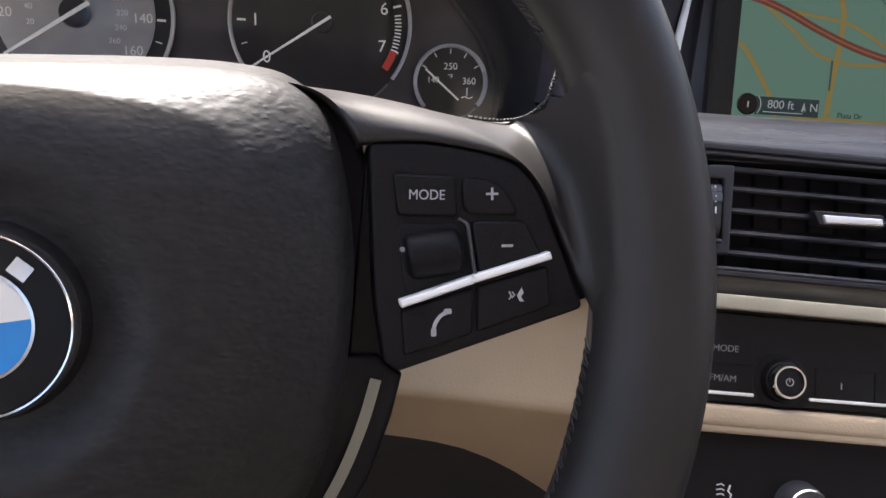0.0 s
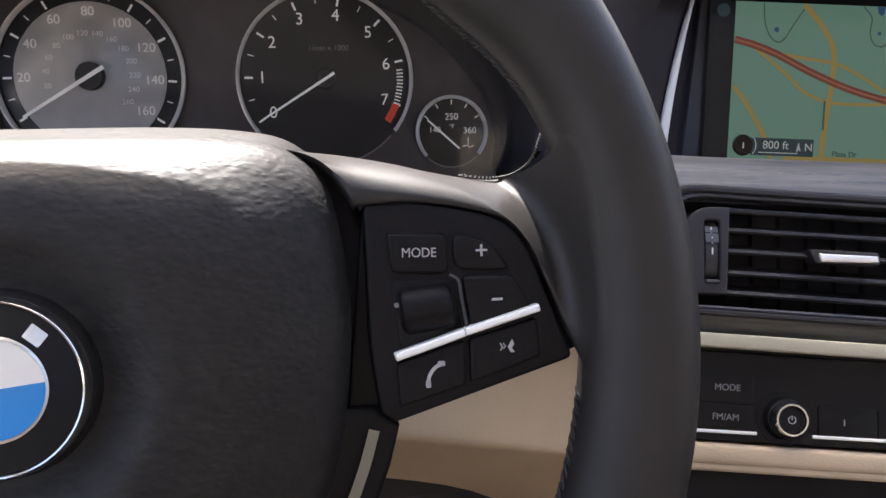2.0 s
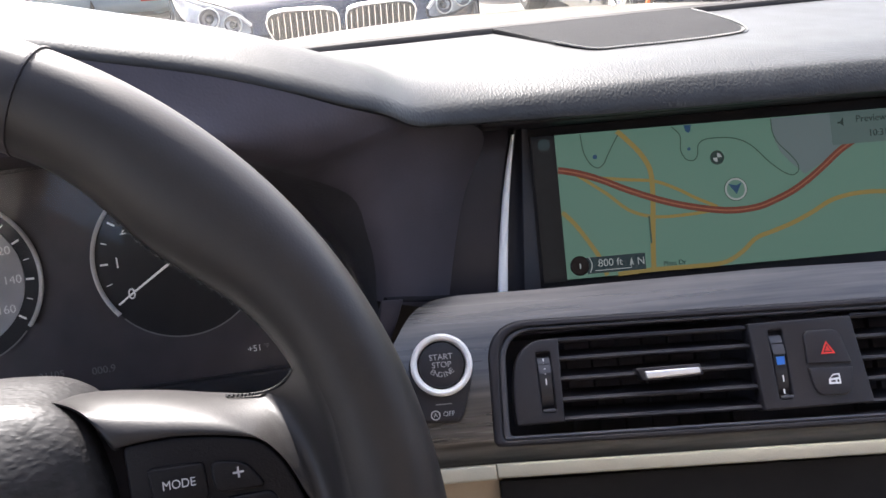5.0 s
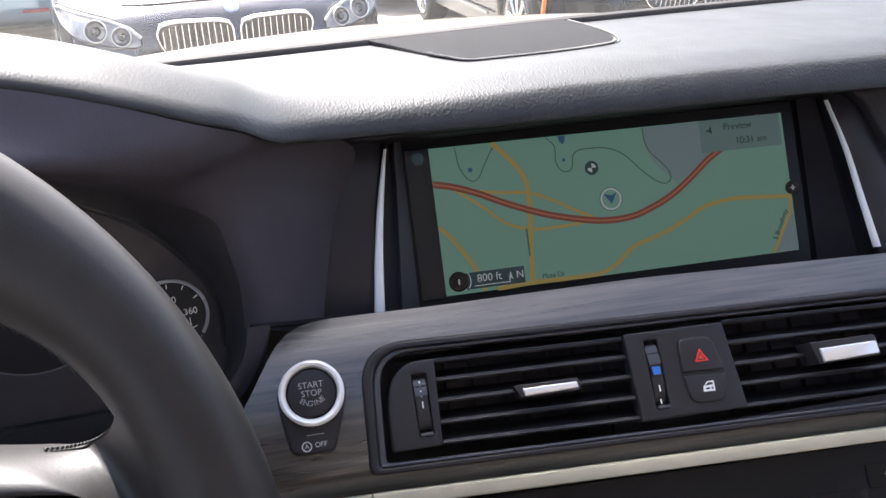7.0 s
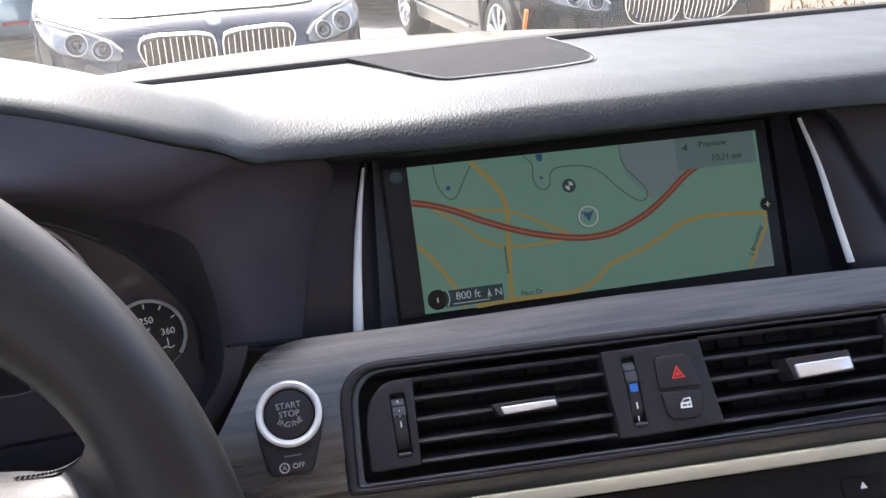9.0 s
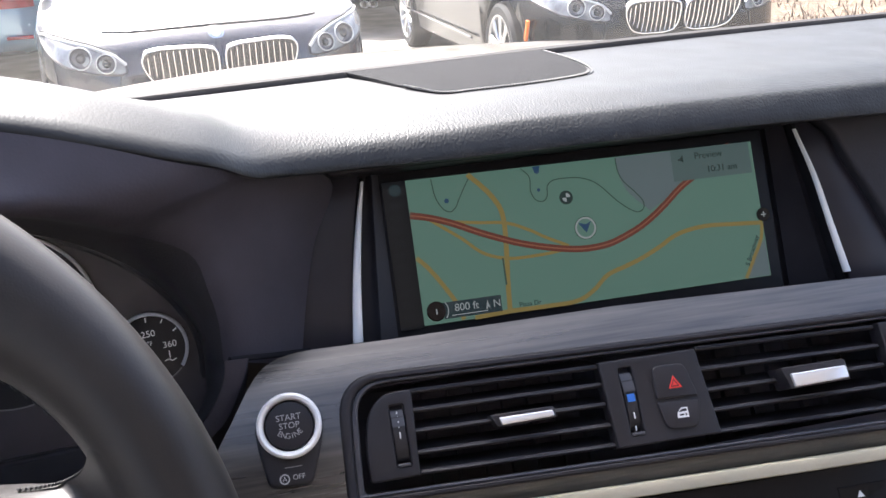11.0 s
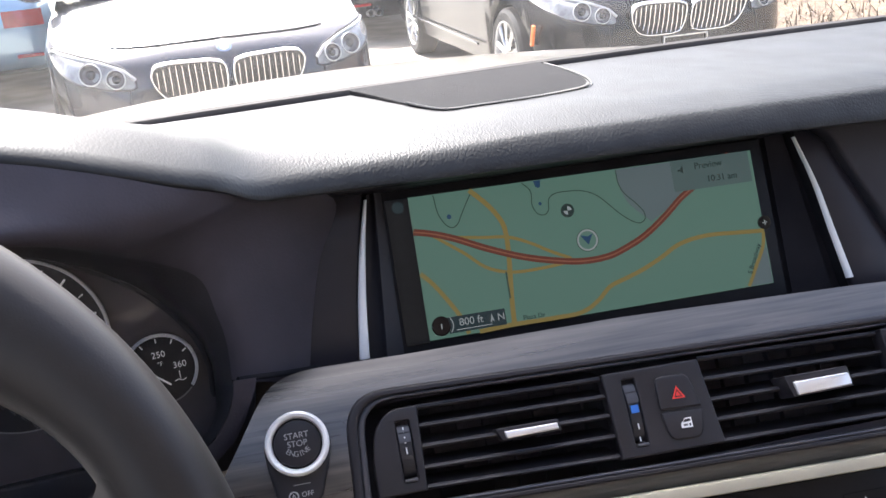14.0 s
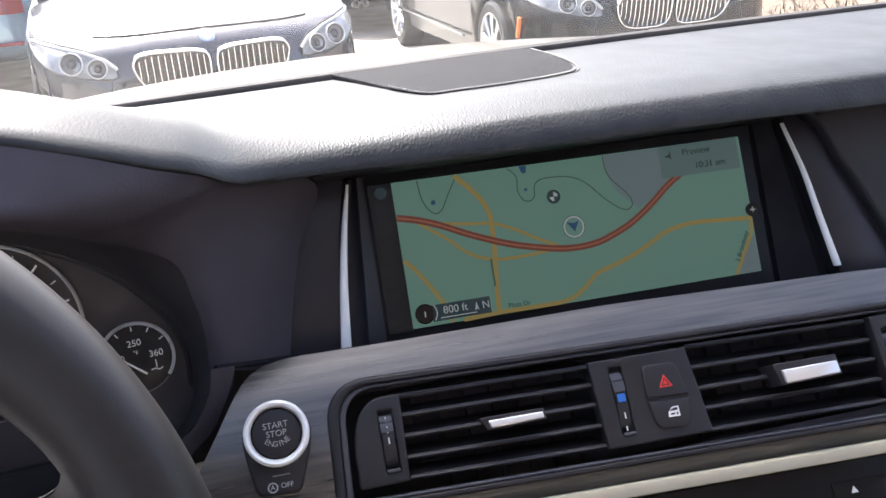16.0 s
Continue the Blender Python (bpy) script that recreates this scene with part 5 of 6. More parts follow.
slats(-0.0215, 0.0785, (0.0248, 0.0154, 0.0053, -0.0050, -0.0145), (0.0220, 0.0127, 0.0026, -0.0080, -0.0182), 7)
slats(0.1325, 0.2385, (0.0232, 0.0122, 0.0011, -0.0094, -0.0205), (0.0196, 0.0090, -0.0015, -0.0125, -0.0240), 7)
# bright tabs on the middle blades
for u0, u1, v, out in ((0.0200, 0.0480, 0.0036, 0.0035), (0.1762, 0.2082, -0.0025, 0.0085)):
    holder = part("tab_holder", plate(rounded([(u0 - 0.004, v + 0.0035 + (0.005 if out > 0.005 else 0)), (u1 + 0.001, v + 0.0030 + (0.005 if out > 0.005 else 0)), (u1 + 0.002, v - 0.0030), (u0 - 0.001, v - 0.0030)], 0.001, 2), out - 0.0015, out + 0.006, 0.0006), BLACK_PLASTIC, vent, "black tab holder")
    part("chrome_tab", plate(rounded([(u0, v + 0.0016 + (0.0032 if out > 0.005 else 0)), (u1, v + 0.0012 + (0.0034 if out > 0.005 else 0)), (u1 + 0.0005, v - 0.0022), (u0 + 0.001, v - 0.0024)], 0.0008, 3), out, 0.004, 0.0008), TAB_METAL, holder, "bright chrome tab")


def roller_insert(pts, ru, rv0, rv1, tilt, name, marks):
    """A flat insert with an upright thumb wheel in a slot."""
    p = part(name, plate(rounded(pts[0], pts[1], 6), 0.0006, 0.010, 0.0010, holes=[rounded([(ru - 0.0036, rv0 - 0.001), (ru + 0.0036 + tilt, rv0 - 0.001), (ru + 0.0036, rv1 + 0.001), (ru - 0.0036 - tilt, rv1 + 0.001)], 0.0012, 3)]), BLACK_PLASTIC, vent, "black insert with a thumb wheel")
    part("well", plate(rect(ru - 0.005, rv0 - 0.002, ru + 0.005, rv1 + 0.002), -0.0050, 0.002), VOID, p)
    mid, r = (rv0 + rv1) / 2, (rv1 - rv0) / 2
    bm = bmesh.new()
    rows = []
    for i in range(25):
        a = math.pi * i / 24
        rr = 1.0 - (0.03 if i % 3 == 0 else 0.0)
        rows.append([(ru - 0.0029, mid + r * 0.93 * math.cos(a), -0.004 + 0.0042 * rr * math.sin(a)), (ru + 0.0029, mid + r * 0.93 * math.cos(a), -0.004 + 0.0042 * rr * math.sin(a))])
    grid(rows, bm)
    part("thumb_wheel", bm, VENT_PLASTIC, p, "ribbed thumb wheel", sharp=10)
    for f0, f1 in ((0.30, 0.62), (0.66, 0.90)):
        band = [(ru + sx * 0.0031, mid + r * f, -0.004 + 0.0050 * math.sqrt(1 - f * f) + 0.0002) for sx in (-1, 1) for f in np.linspace(f0, f1, 6)]
        part("wheel_band", grid([band[:6], band[6:]]), SATIN_GREY, p, "paler grip of the wheel")
    for f, mt, wd, ln in marks:
        yy = mid + r * f
        part("wheel_mark", plate(rect(ru - wd, yy - ln, ru + wd, yy + ln), -0.004 + 0.0044 * math.sqrt(max(0.02, 1 - f * f)) + 0.0006, 0.0006), mt, p)
    part("slot_lip", plate(rect(ru - 0.0032, rv0 - 0.0012, ru + 0.0032, rv0 + 0.0004, 0.0006), 0.0016, 0.002, 0.0005), SATIN_GREY, p)
    return p


roller_insert(([(-0.0462, -0.0155), (-0.0222, -0.0155), (-0.0205, 0.0262), (-0.0350, 0.0260), (-0.0430, 0.0180), (-0.0462, 0.0040)], [0.002, 0.001, 0.001, 0.008, 0.008, 0.008]), -0.0292, -0.0090, 0.0185, 0.0, "left_insert", [(0.75, WHITE_INK, 0.0003, 0.0013), (0.38, WHITE_INK, 0.0003, 0.0016), (0.0, WHITE_INK, 0.0003, 0.0016)])
roller_insert(([(0.2405, -0.0270), (0.2640, -0.0270), (0.2630, 0.0215), (0.2395, 0.0215)], [0.001, 0.002, 0.016, 0.001]), 0.2480, -0.0180, 0.0130, 0.0, "right_insert", [(0.5, WHITE_INK, 0.0003, 0.0013)])
mid_insert = roller_insert(([(0.0785, -0.0200), (0.1350, -0.0210), (0.1308, 0.0236), (0.0770, 0.0242)], [0.001] * 4), 0.0905, -0.0138, 0.0185, 0.0, "middle_insert", [(0.10, BLUE_INK, 0.0020, 0.0020), (-0.45, WHITE_INK, 0.0003, 0.0016), (-0.85, WHITE_INK, 0.0003, 0.0012)])
hz = part("hazard_button", plate(rounded([(0.1035, 0.0008), (0.1262, -0.0004), (0.1222, 0.0172), (0.1040, 0.0178)], [0.001, 0.001, 0.004, 0.004], 4), 0.0022, 0.004, 0.0009), BLACK_PLASTIC, mid_insert, "black hazard button with a red triangle")
tri_o = [(0.1110, 0.0052), (0.1184, 0.0050), (0.1146, 0.0116)]
cx, cy = 0.11467, 0.00727
shrink = lambda q, s: (cx + (q[0] - cx) * s, cy + (q[1] - cy) * s)
HAZ_RED = material("hazard_red", (0.75, 0.05, 0.04), 0.4, vary=0.05)
part("red_triangle", plate(tri_o, 0.0025, 0.0004, holes=[[shrink(q, 0.66) for q in tri_o]]), HAZ_RED, hz)
part("red_triangle", plate([shrink(q, 0.40) for q in tri_o], 0.0025, 0.0004), HAZ_RED, hz)
lk = part("lock_button", plate(rounded([(0.1055, -0.0150), (0.1232, -0.0162), (0.1264, -0.0020), (0.1035, -0.0008)], [0.005, 0.005, 0.001, 0.001], 4), 0.0020, 0.004, 0.0009), BLACK_PLASTIC, mid_insert, "black door lock button")
small = lambda pts: [(0.1155 + (a - 0.1155) * 0.74, -0.0078 + (b + 0.0078) * 0.74) for a, b in pts]
door = [(0.1112, -0.0108), (0.1196, -0.0112), (0.1196, -0.0042), (0.1150, -0.0042), (0.1116, -0.0075)]
gaps = [[(0.1124, -0.0070), (0.1152, -0.0051), (0.1188, -0.0051), (0.1188, -0.0068)], rect(0.1130, -0.0096, 0.1162, -0.0084), rect(0.1172, -0.0100, 0.1186, -0.0082)]
part("door_mark", plate(small(door), 0.0023, 0.0004, holes=[small(g) for g in gaps]), WHITE_INK, lk, "white door mark")

# start button in the wood
start = thing("start_button", FS @ pose(-0.0808, 0.0176, 0.010), "round black engine start button in a bright ring", "start button")
part("collar", plate(rounded([(-0.0158, -0.008), (-0.0124, -0.0272), (0.0076, -0.0285), (0.0146, -0.008), (0.0165, 0.004), (0.0, 0.0170), (-0.0165, 0.004)], [0.004, 0.004, 0.004, 0.004, 0.01, 0.016, 0.01], 6), -0.0050, 0.014, 0.002), BLACK_PLASTIC, start, "black collar with a lower key")
part("bright_ring", lathe([(0.0118, -0.004), (0.0120, -0.0012), (0.0127, 0.0003), (0.0139, 0.0008), (0.0149, 0.0), (0.0153, -0.0015), (0.0153, -0.006)], 64), SATIN_BRIGHT, start, "bright ring")
cap = part("cap", lathe([(0.0, -0.0006), (0.0088, -0.0009), (0.0108, -0.0014), (0.0117, -0.003), (0.0117, -0.006)], 48), BLACK_PLASTIC, start, "black cap")
for words, y in (("START", 0.0036), ("STOP", -0.0002)):
    lettering("button_word", words, 0.0040, PALE_INK, cap, 0.0, y, -0.0005, deep=0.0003)
for j, letter in enumerate("ENGINE"):
    a = radians(-90 + 15 * (j - 2.5))
    lettering("button_letter", letter, 0.0036, PALE_INK, cap, 0.0078 * math.cos(a), 0.0032 + 0.0082 * math.sin(a), -0.0007, turn=15 * (j - 2.5), deep=0.0003)
lettering("key_word", "OFF", 0.0033, KEY_INK, start, 0.0016, -0.0238, -0.0047)
part("key_mark", plate(circle(-0.0050, -0.0240, 0.0024, 20), -0.0047, 0.0004, holes=[circle(-0.0050, -0.0240, 0.0018, 20)]), KEY_INK, start)
lettering("key_sign", "A", 0.0030, KEY_INK, start, -0.0050, -0.0240, -0.0047)
part("key_lamp", plate(rect(-0.0045, -0.0192, 0.0035, -0.0187), -0.0047, 0.0004), DIM_INK, start)

# cream strip under the vents
slope = lambda u, v: v - 0.036 * u
strip = thing("cream_strip", FS, "narrow cream strip below the air vents", "trim strip")
pts = [(-0.0585, slope(-0.0585, -0.0345)), (0.70, slope(0.70, -0.0345)), (0.70, slope(0.70, -0.0412)), (-0.0585, slope(-0.0585, -0.0412))]
part("strip", plate(pts, 0.0030, 0.012, 0.0012), CREAM_STRIP, strip)
pts = [(-0.135, -0.0312), (-0.0590, -0.0325), (-0.0590, -0.0395), (-0.135, -0.0385)]
part("strip_end", plate(pts, 0.0045, 0.012, 0.0012), CREAM_STRIP, strip)

# radio
radio = thing("car_radio", FS, "glossy black car radio with a round knob", "car radio")
RT = -0.006
sl = lambda u, v: v - 0.026 * u
part("front", plate([(-0.0570, sl(-0.057, -0.0420)), (0.30, sl(0.30, -0.0445)), (0.30, sl(0.30, -0.0840)), (-0.0570, sl(-0.057, -0.0840))], RT, 0.012, 0.001), GLOSS_BLACK, radio, "glossy black front")


def radio_key(u0, u1, v0, v1, top=RT + 0.0009):
    return part("key", plate(rounded([(u0, sl(u0, v0)), (u1, sl(u1, v0)), (u1, sl(u1, v1)), (u0, sl(u0, v1))], 0.0008, 2), top, 0.003, 0.0004), GLOSS_BLACK, radio, "black key")


k1 = radio_key(-0.0400, -0.0080, -0.0660, -0.0530, RT + 0.0008)
k2 = radio_key(-0.0400, -0.0080, -0.0780, -0.0668)
lettering("key_word", "MODE", 0.0043, DIM_INK, k1, -0.0205, -0.0586, RT + 0.0010, turn=-1.5)
lettering("key_word", "FM/AM", 0.0043, DIM_INK, k2, -0.0217, -0.0722, RT + 0.0014, turn=-1.5)
for i in range(6):
    u0 = 0.0220 + 0.0282 * i
    k = radio_key(u0, u0 + 0.0278, -0.0785, -0.0650)
    if i < 2:
        lettering("key_digit", str(i + 1), 0.0044, PALE_INK, k, u0 + 0.0120, sl(u0, -0.0728), RT + 0.0014)
ek = radio_key(0.1935, 0.2300, -0.0660, -0.0540)
part("eject_mark", plate([(0.2030, -0.0655), (0.2070, -0.0656), (0.2050, -0.0622)], RT + 0.0016, 0.0004), WHITE_INK, ek)
KN = Matrix.Translation((0.0060, -0.0720, RT)) @ Matrix.Diagonal((0.83, 0.83, 1.0, 1.0))
kn = part("knob", move(lathe([(0.0072, 0.008), (0.0078, 0.0098), (0.0088, 0.0098), (0.0094, 0.0082), (0.0097, 0.0)], 48), KN), CHROME, radio, "round knob with a bright rim")
part("knob_face", move(lathe([(0.0, 0.0090), (0.0070, 0.0090), (0.0078, 0.0082)], 40), KN), PANEL_BLACK, kn)
part("knob_skirt", move(lathe([(0.0097, 0.0045), (0.0108, 0.0040), (0.0120, 0.0005), (0.0150, 0.0004), (0.0154, -0.002)], 48), KN), PANEL_BLACK, kn)
part("power_mark", plate(ring_arc(0.0060, -0.0720, 0.0015, 0.0018, 115, 425, 24), RT + 0.0093, 0.0003, bm=plate(rect(0.00585, -0.0720, 0.00615, -0.0700), RT + 0.0093, 0.0003)), KEY_INK, kn)
for u0, u1 in ((-0.0400, -0.0072), (0.0192, 0.30)):
    bm = tube([(u0, sl(u0, -0.0795), RT + 0.0008), (u1, sl(u1, -0.0795), RT + 0.0008)], 0.0008, 8)
    part("chrome_line", bm, SATIN_BRIGHT, radio, "thin bright line")
strip2 = thing("cream_ledge", FS, "cream ledge below the radio", "trim strip")
s2 = lambda u, v: v - 0.033 * u
part("ledge", plate([(-0.060, s2(-0.06, -0.0850)), (0.45, s2(0.45, -0.0850)), (0.45, s2(0.45, -0.0944)), (-0.060, s2(-0.06, -0.0944))], 0.0015, 0.03, 0.003), CREAM, strip2, "cream upper face")
part("lower_lip", plate([(-0.060, s2(-0.06, -0.0930)), (0.45, s2(0.45, -0.0930)), (0.45, s2(0.45, -0.0974)), (-0.060, s2(-0.06, -0.0974))], 0.0002, 0.028, 0.0018), CREAM, strip2, "cream lip turning under")
climate = thing("climate_panel", FS, "black climate control panel with a round knob", "climate panel")
part("front", plate([(-0.060, -0.0960), (0.32, -0.106), (0.32, -0.19), (-0.060, -0.18)], -0.010, 0.012, 0.001), PANEL_BLACK, climate, "black front")
ck = part("knob", move(lathe([(0.0, 0.0105), (0.0082, 0.0105), (0.0090, 0.0115), (0.0100, 0.0100), (0.0115, 0.0), (0.0125, -0.004)], 40), Matrix.Translation((0.0170, -0.1290, -0.010))), SATIN_GREY, climate, "grey round knob")
part("knob_rim", move(lathe([(0.0086, 0.0108), (0.0090, 0.0120), (0.0096, 0.0114)], 40), Matrix.Translation((0.0170, -0.1290, -0.010))), BRIGHT, ck)
bm = bmesh.new()
for dy in (-0.0022, 0.0, 0.0022):
    ribbon([(-0.0215, -0.1235 + dy), (-0.0190, -0.1230 + dy), (-0.0178, -0.1238 + dy)], 0.0006, -0.0095, False, bm)
ribbon([(-0.0150, -0.1212), (-0.0160, -0.1240), (-0.0145, -0.1255), (-0.0150, -0.1275)], 0.0009, -0.0095, False, bm)
part("seat_mark", bm, WHITE_INK, climate)

# ---- cars parked outside ----
TYRE = material("tyre_rubber", (0.02, 0.02, 0.02), 0.85, grain=90, bump=0.003, vary=0.2)
ALLOY = material("alloy", (0.62, 0.62, 0.63), 0.3, metal=0.9, vary=0.05, rough_vary=0.05)
CAR_GLASS = material("car_window", (0.02, 0.024, 0.026), 0.04, vary=0.1, spec=0.7)
LAMP_GLASS = material("lamp_glass", (0.17, 0.175, 0.18), 0.25, vary=0.3, vary_scale=18, coat=0.6)
LAMP_DARK = material("lamp_bowl", (0.09, 0.09, 0.10), 0.25, metal=0.3, vary=0.15)
LAMP_RING = material("lamp_ring", (0.48, 0.48, 0.47), 0.3, vary=0.05)
TAIL_RED = material("tail_red", (0.45, 0.02, 0.02), 0.15, vary=0.15, coat=0.8)
AMBER = material("amber_marker", (0.75, 0.16, 0.02), 0.25, vary=0.1)
GRILLE_BLACK = material("grille_black", (0.008, 0.008, 0.009), 0.5, vary=0.1)


def paint(name, colour, metal=0.35, coat=1.0):
    return material(name, colour, 0.18, metal=metal, vary=0.06, vary_scale=2.0, coat=coat, rough_vary=0.04, spec=0.3 + 0.2 * coat)


def sedan(at, paint_mat, label, group="parked cars", width=1.86, length=4.9, marker=False, pipes=False):
    """A four-door saloon: x to its right, y ahead, on the ground at its middle."""
    car = thing("car", at, label, "car", group)
    hw, hl = width / 2, length / 2
    fa, ra, wr = hl - 0.83, hl - 0.83 - 2.97, 0.335
    keys = np.array([  # y, half width, bottom, shoulder, deck middle
        (-hl, 0.70, 0.42, 0.80, 0.86), (-hl + 0.06, 0.80, 0.34, 0.90, 0.98), (-hl + 0.30, 0.885, 0.26, 0.97, 1.06), (-hl + 0.9, hw - 0.02, 0.22, 0.985, 1.06),
        (-0.6, hw - 0.01, 0.20, 0.97, 1.00), (0.6, hw - 0.01, 0.20, 0.95, 0.99), (1.0, hw - 0.01, 0.20, 0.93, 0.995), (1.35, hw, 0.20, 0.90, 0.965), (1.75, hw - 0.01, 0.22, 0.855, 0.915),
        (2.05, 0.875, 0.24, 0.79, 0.855), (2.25, 0.82, 0.25, 0.735, 0.79), (2.36, 0.74, 0.26, 0.69, 0.735), (2.42, 0.64, 0.28, 0.65, 0.685), (hl, 0.50, 0.34, 0.56, 0.60)])
    keys[:, 0] *= hl / 2.45
    def section(y):
        w, zb, zs, zt = (float(np.interp(y, keys[:, 0], keys[:, c])) for c in (1, 2, 3, 4))
        return w, zb, zs, zt

    def nose(x, z, step=-0.004):
        """Where the skin lies ahead (step < 0) or behind (step > 0) of the point x, z."""
        y = hl if step < 0 else -hl
        for _ in range(300):
            w, zb, zs, zt = section(y)
            top = float(np.interp(x / w, [0, 0.38, 0.52, 0.80, 0.94, 1.0], [zt, zs + (zt - zs) * 0.98, zs + (zt - zs) * 0.8, zs + (zt - zs) * 0.5, zs, zs - 0.1])) if x < w else -1
            if top >= z:
                return y
            y += step
        return y

    rows = []
    for y in np.r_[np.linspace(-hl, -hl + 0.3, 7)[:-1], np.linspace(-hl + 0.3, 1.9, 62), np.linspace(1.9, hl, 18)[1:]]:
        w, zb, zs, zt = section(y)
        arch = 0.0
        for ax in (fa, ra):
            if abs(y - ax) < wr + 0.05:
                arch = max(arch, wr + math.sqrt((wr + 0.05) ** 2 - (y - ax) ** 2))
        zside = max(zb + 0.04, arch)
        prof = [(0.0, zb), (w * 0.72, zb), (w * 0.76, max(zb, arch)), (w * 0.965, zside), (w * 0.985, max(zside + 0.01, 0.42)), (w, max(zside + 0.02, zs - 0.24)), (w * 0.985, max(zside + 0.03, zs - 0.08)), (w * 0.94, max(zside + 0.04, zs)), (w * 0.80, zs + (zt - zs) * 0.50), (w * 0.52, zs + (zt - zs) * 0.80), (w * 0.38, zs + (zt - zs) * 0.98), (0.0, zt)]
        rows.append([(-a, y, b) for a, b in prof] + [(a, y, b) for a, b in prof[-2:0:-1]])
    bm = grid(rows, None, False, True)
    bmesh.ops.holes_fill(bm, edges=[e for e in bm.edges if e.is_boundary])
    part("body", bm, paint_mat, car, "", sharp=50)
    # greenhouse
    gk = np.array([(-1.75, 0.66, 1.06, 1.07), (-1.35, 0.70, 1.05, 1.27), (-0.95, 0.72, 1.02, 1.41), (-0.3, 0.735, 0.99, 1.465), (0.1, 0.735, 0.985, 1.455), (0.45, 0.73, 0.98, 1.36), (0.85, 0.74, 0.98, 1.16), (1.15, 0.74, 0.975, 0.99)])
    rows = []
    for y in np.linspace(-1.75, 1.15, 40):
        w, z0, z1 = (float(np.interp(y, gk[:, 0], gk[:, c])) for c in (1, 2, 3))
        prof = [(w + 0.12, z0 - 0.05), (w + 0.10, z0), (w + 0.10 - 0.16 * (z1 - z0) / 0.48, z0 + (z1 - z0) * 0.75), (w - 0.10, z0 + (z1 - z0) * 0.93), (w * 0.5, z1 - 0.008), (0, z1)]
        rows.append([(-a, y, b) for a, b in prof] + [(a, y, b) for a, b in prof[-2::-1]])
    part("windows", grid(rows), CAR_GLASS, car, "dark tinted windows")
    rows = []
    for y in np.linspace(-1.05, 0.30, 16):
        w, z1 = float(np.interp(y, gk[:, 0], gk[:, 1])), float(np.interp(y, gk[:, 0], gk[:, 3]))
        rows.append([(w * c, y, z1 + 0.012 - 0.035 * abs(c) ** 3) for c in np.linspace(-0.93, 0.93, 13)])
    part("roof", grid(rows), paint_mat, car)
    # wheels with ten spokes
    for sx in (-1, 1):
        for ax in (fa, ra):
            m = Matrix.Translation((sx * (hw - 0.115), ax, wr)) @ pose(0, 0, 0, 0, 90 * sx, 0)
            wh = part("wheel", lathe([(0.235, -0.10), (0.30, -0.11), (0.328, -0.09), (0.335, -0.05), (0.335, 0.05), (0.328, 0.085), (0.30, 0.105), (0.242, 0.10), (0.235, 0.085)], 44), TYRE, car, "black tyre", at=m)
            bm = lathe([(0.240, 0.098), (0.246, 0.106), (0.234, 0.104), (0.226, 0.070), (0.222, -0.09)], 44)
            for k in range(10):
                a = radians(36 * k)
                for da in (-0.055, 0.055):
                    c, s = math.cos(a + da), math.sin(a + da)
                    tube([(0.045 * c, 0.045 * s, 0.082), (0.14 * c, 0.14 * s, 0.092), (0.232 * c, 0.232 * s, 0.090)], [0.013, 0.009, 0.011], 6, bm)
            join(bm, lathe([(0.0, 0.096), (0.045, 0.095), (0.06, 0.085), (0.06, 0.05)], 20))
            part("rim", bm, ALLOY, wh, "bright alloy rim")
            part("brake_disc", lathe([(0.0, 0.02), (0.17, 0.02), (0.17, 0.0)], 24), GRILLE_BLACK, wh)
    # kidney grilles
    for sx in (-1, 1):
        tilt = Matrix.Translation((sx * 0.205, hl - 0.005, 0.60)) @ pose(0, 0, 0, 62, 0, 0) @ pose(0, 0, 0, 0, -sx * 0, 180) @ Matrix.Diagonal((-1, 1, -1, 1))
        k = [(-0.192, 0.060), (-0.183, 0.102), (-0.12, 0.122), (0.10, 0.130), (0.172, 0.118), (0.196, 0.075), (0.182, 0.010), (0.14, -0.062), (0.06, -0.086), (-0.11, -0.088), (-0.168, -0.072), (-0.190, -0.02)]
        k = [(a * sx, b) for a, b in k]
        kd = k if sx > 0 else k[::-1]
        o = rounded(kd, 0.055, 5)
        inn = [(a * 0.95, b * 0.925) for a, b in o]
        at2 = Matrix.Translation((sx * 0.205, hl + 0.028, 0.575)) @ pose(0, 0, 0, 90 - 14, 0, 0) @ Matrix.Diagonal((1, 1, -1, 1))
        g = part("kidney_grille", plate(inn, -0.006, 0.02), GRILLE_BLACK, car, "black kidney-shaped grille", at=at2)
        part("grille_frame", plate(o, 0.014, 0.04, 0.006, holes=[inn]), BRIGHT, g, "chrome frame")
        for q in range(11):
            u = -0.162 + 0.325 * q / 10
            top = 0.108 - max(0, abs(u) - 0.10) * 0.35
            low = -0.074 + max(0, u * sx - 0.06) * 0.8
            part("grille_bar", tube([(u, low, 0.006), (u * 0.98, 0, 0.012), (u * 0.97, top, 0.004)], 0.0030, 6), BRIGHT, g)
        # headlamp: glass over two round bowls
        rows, brow = [], []
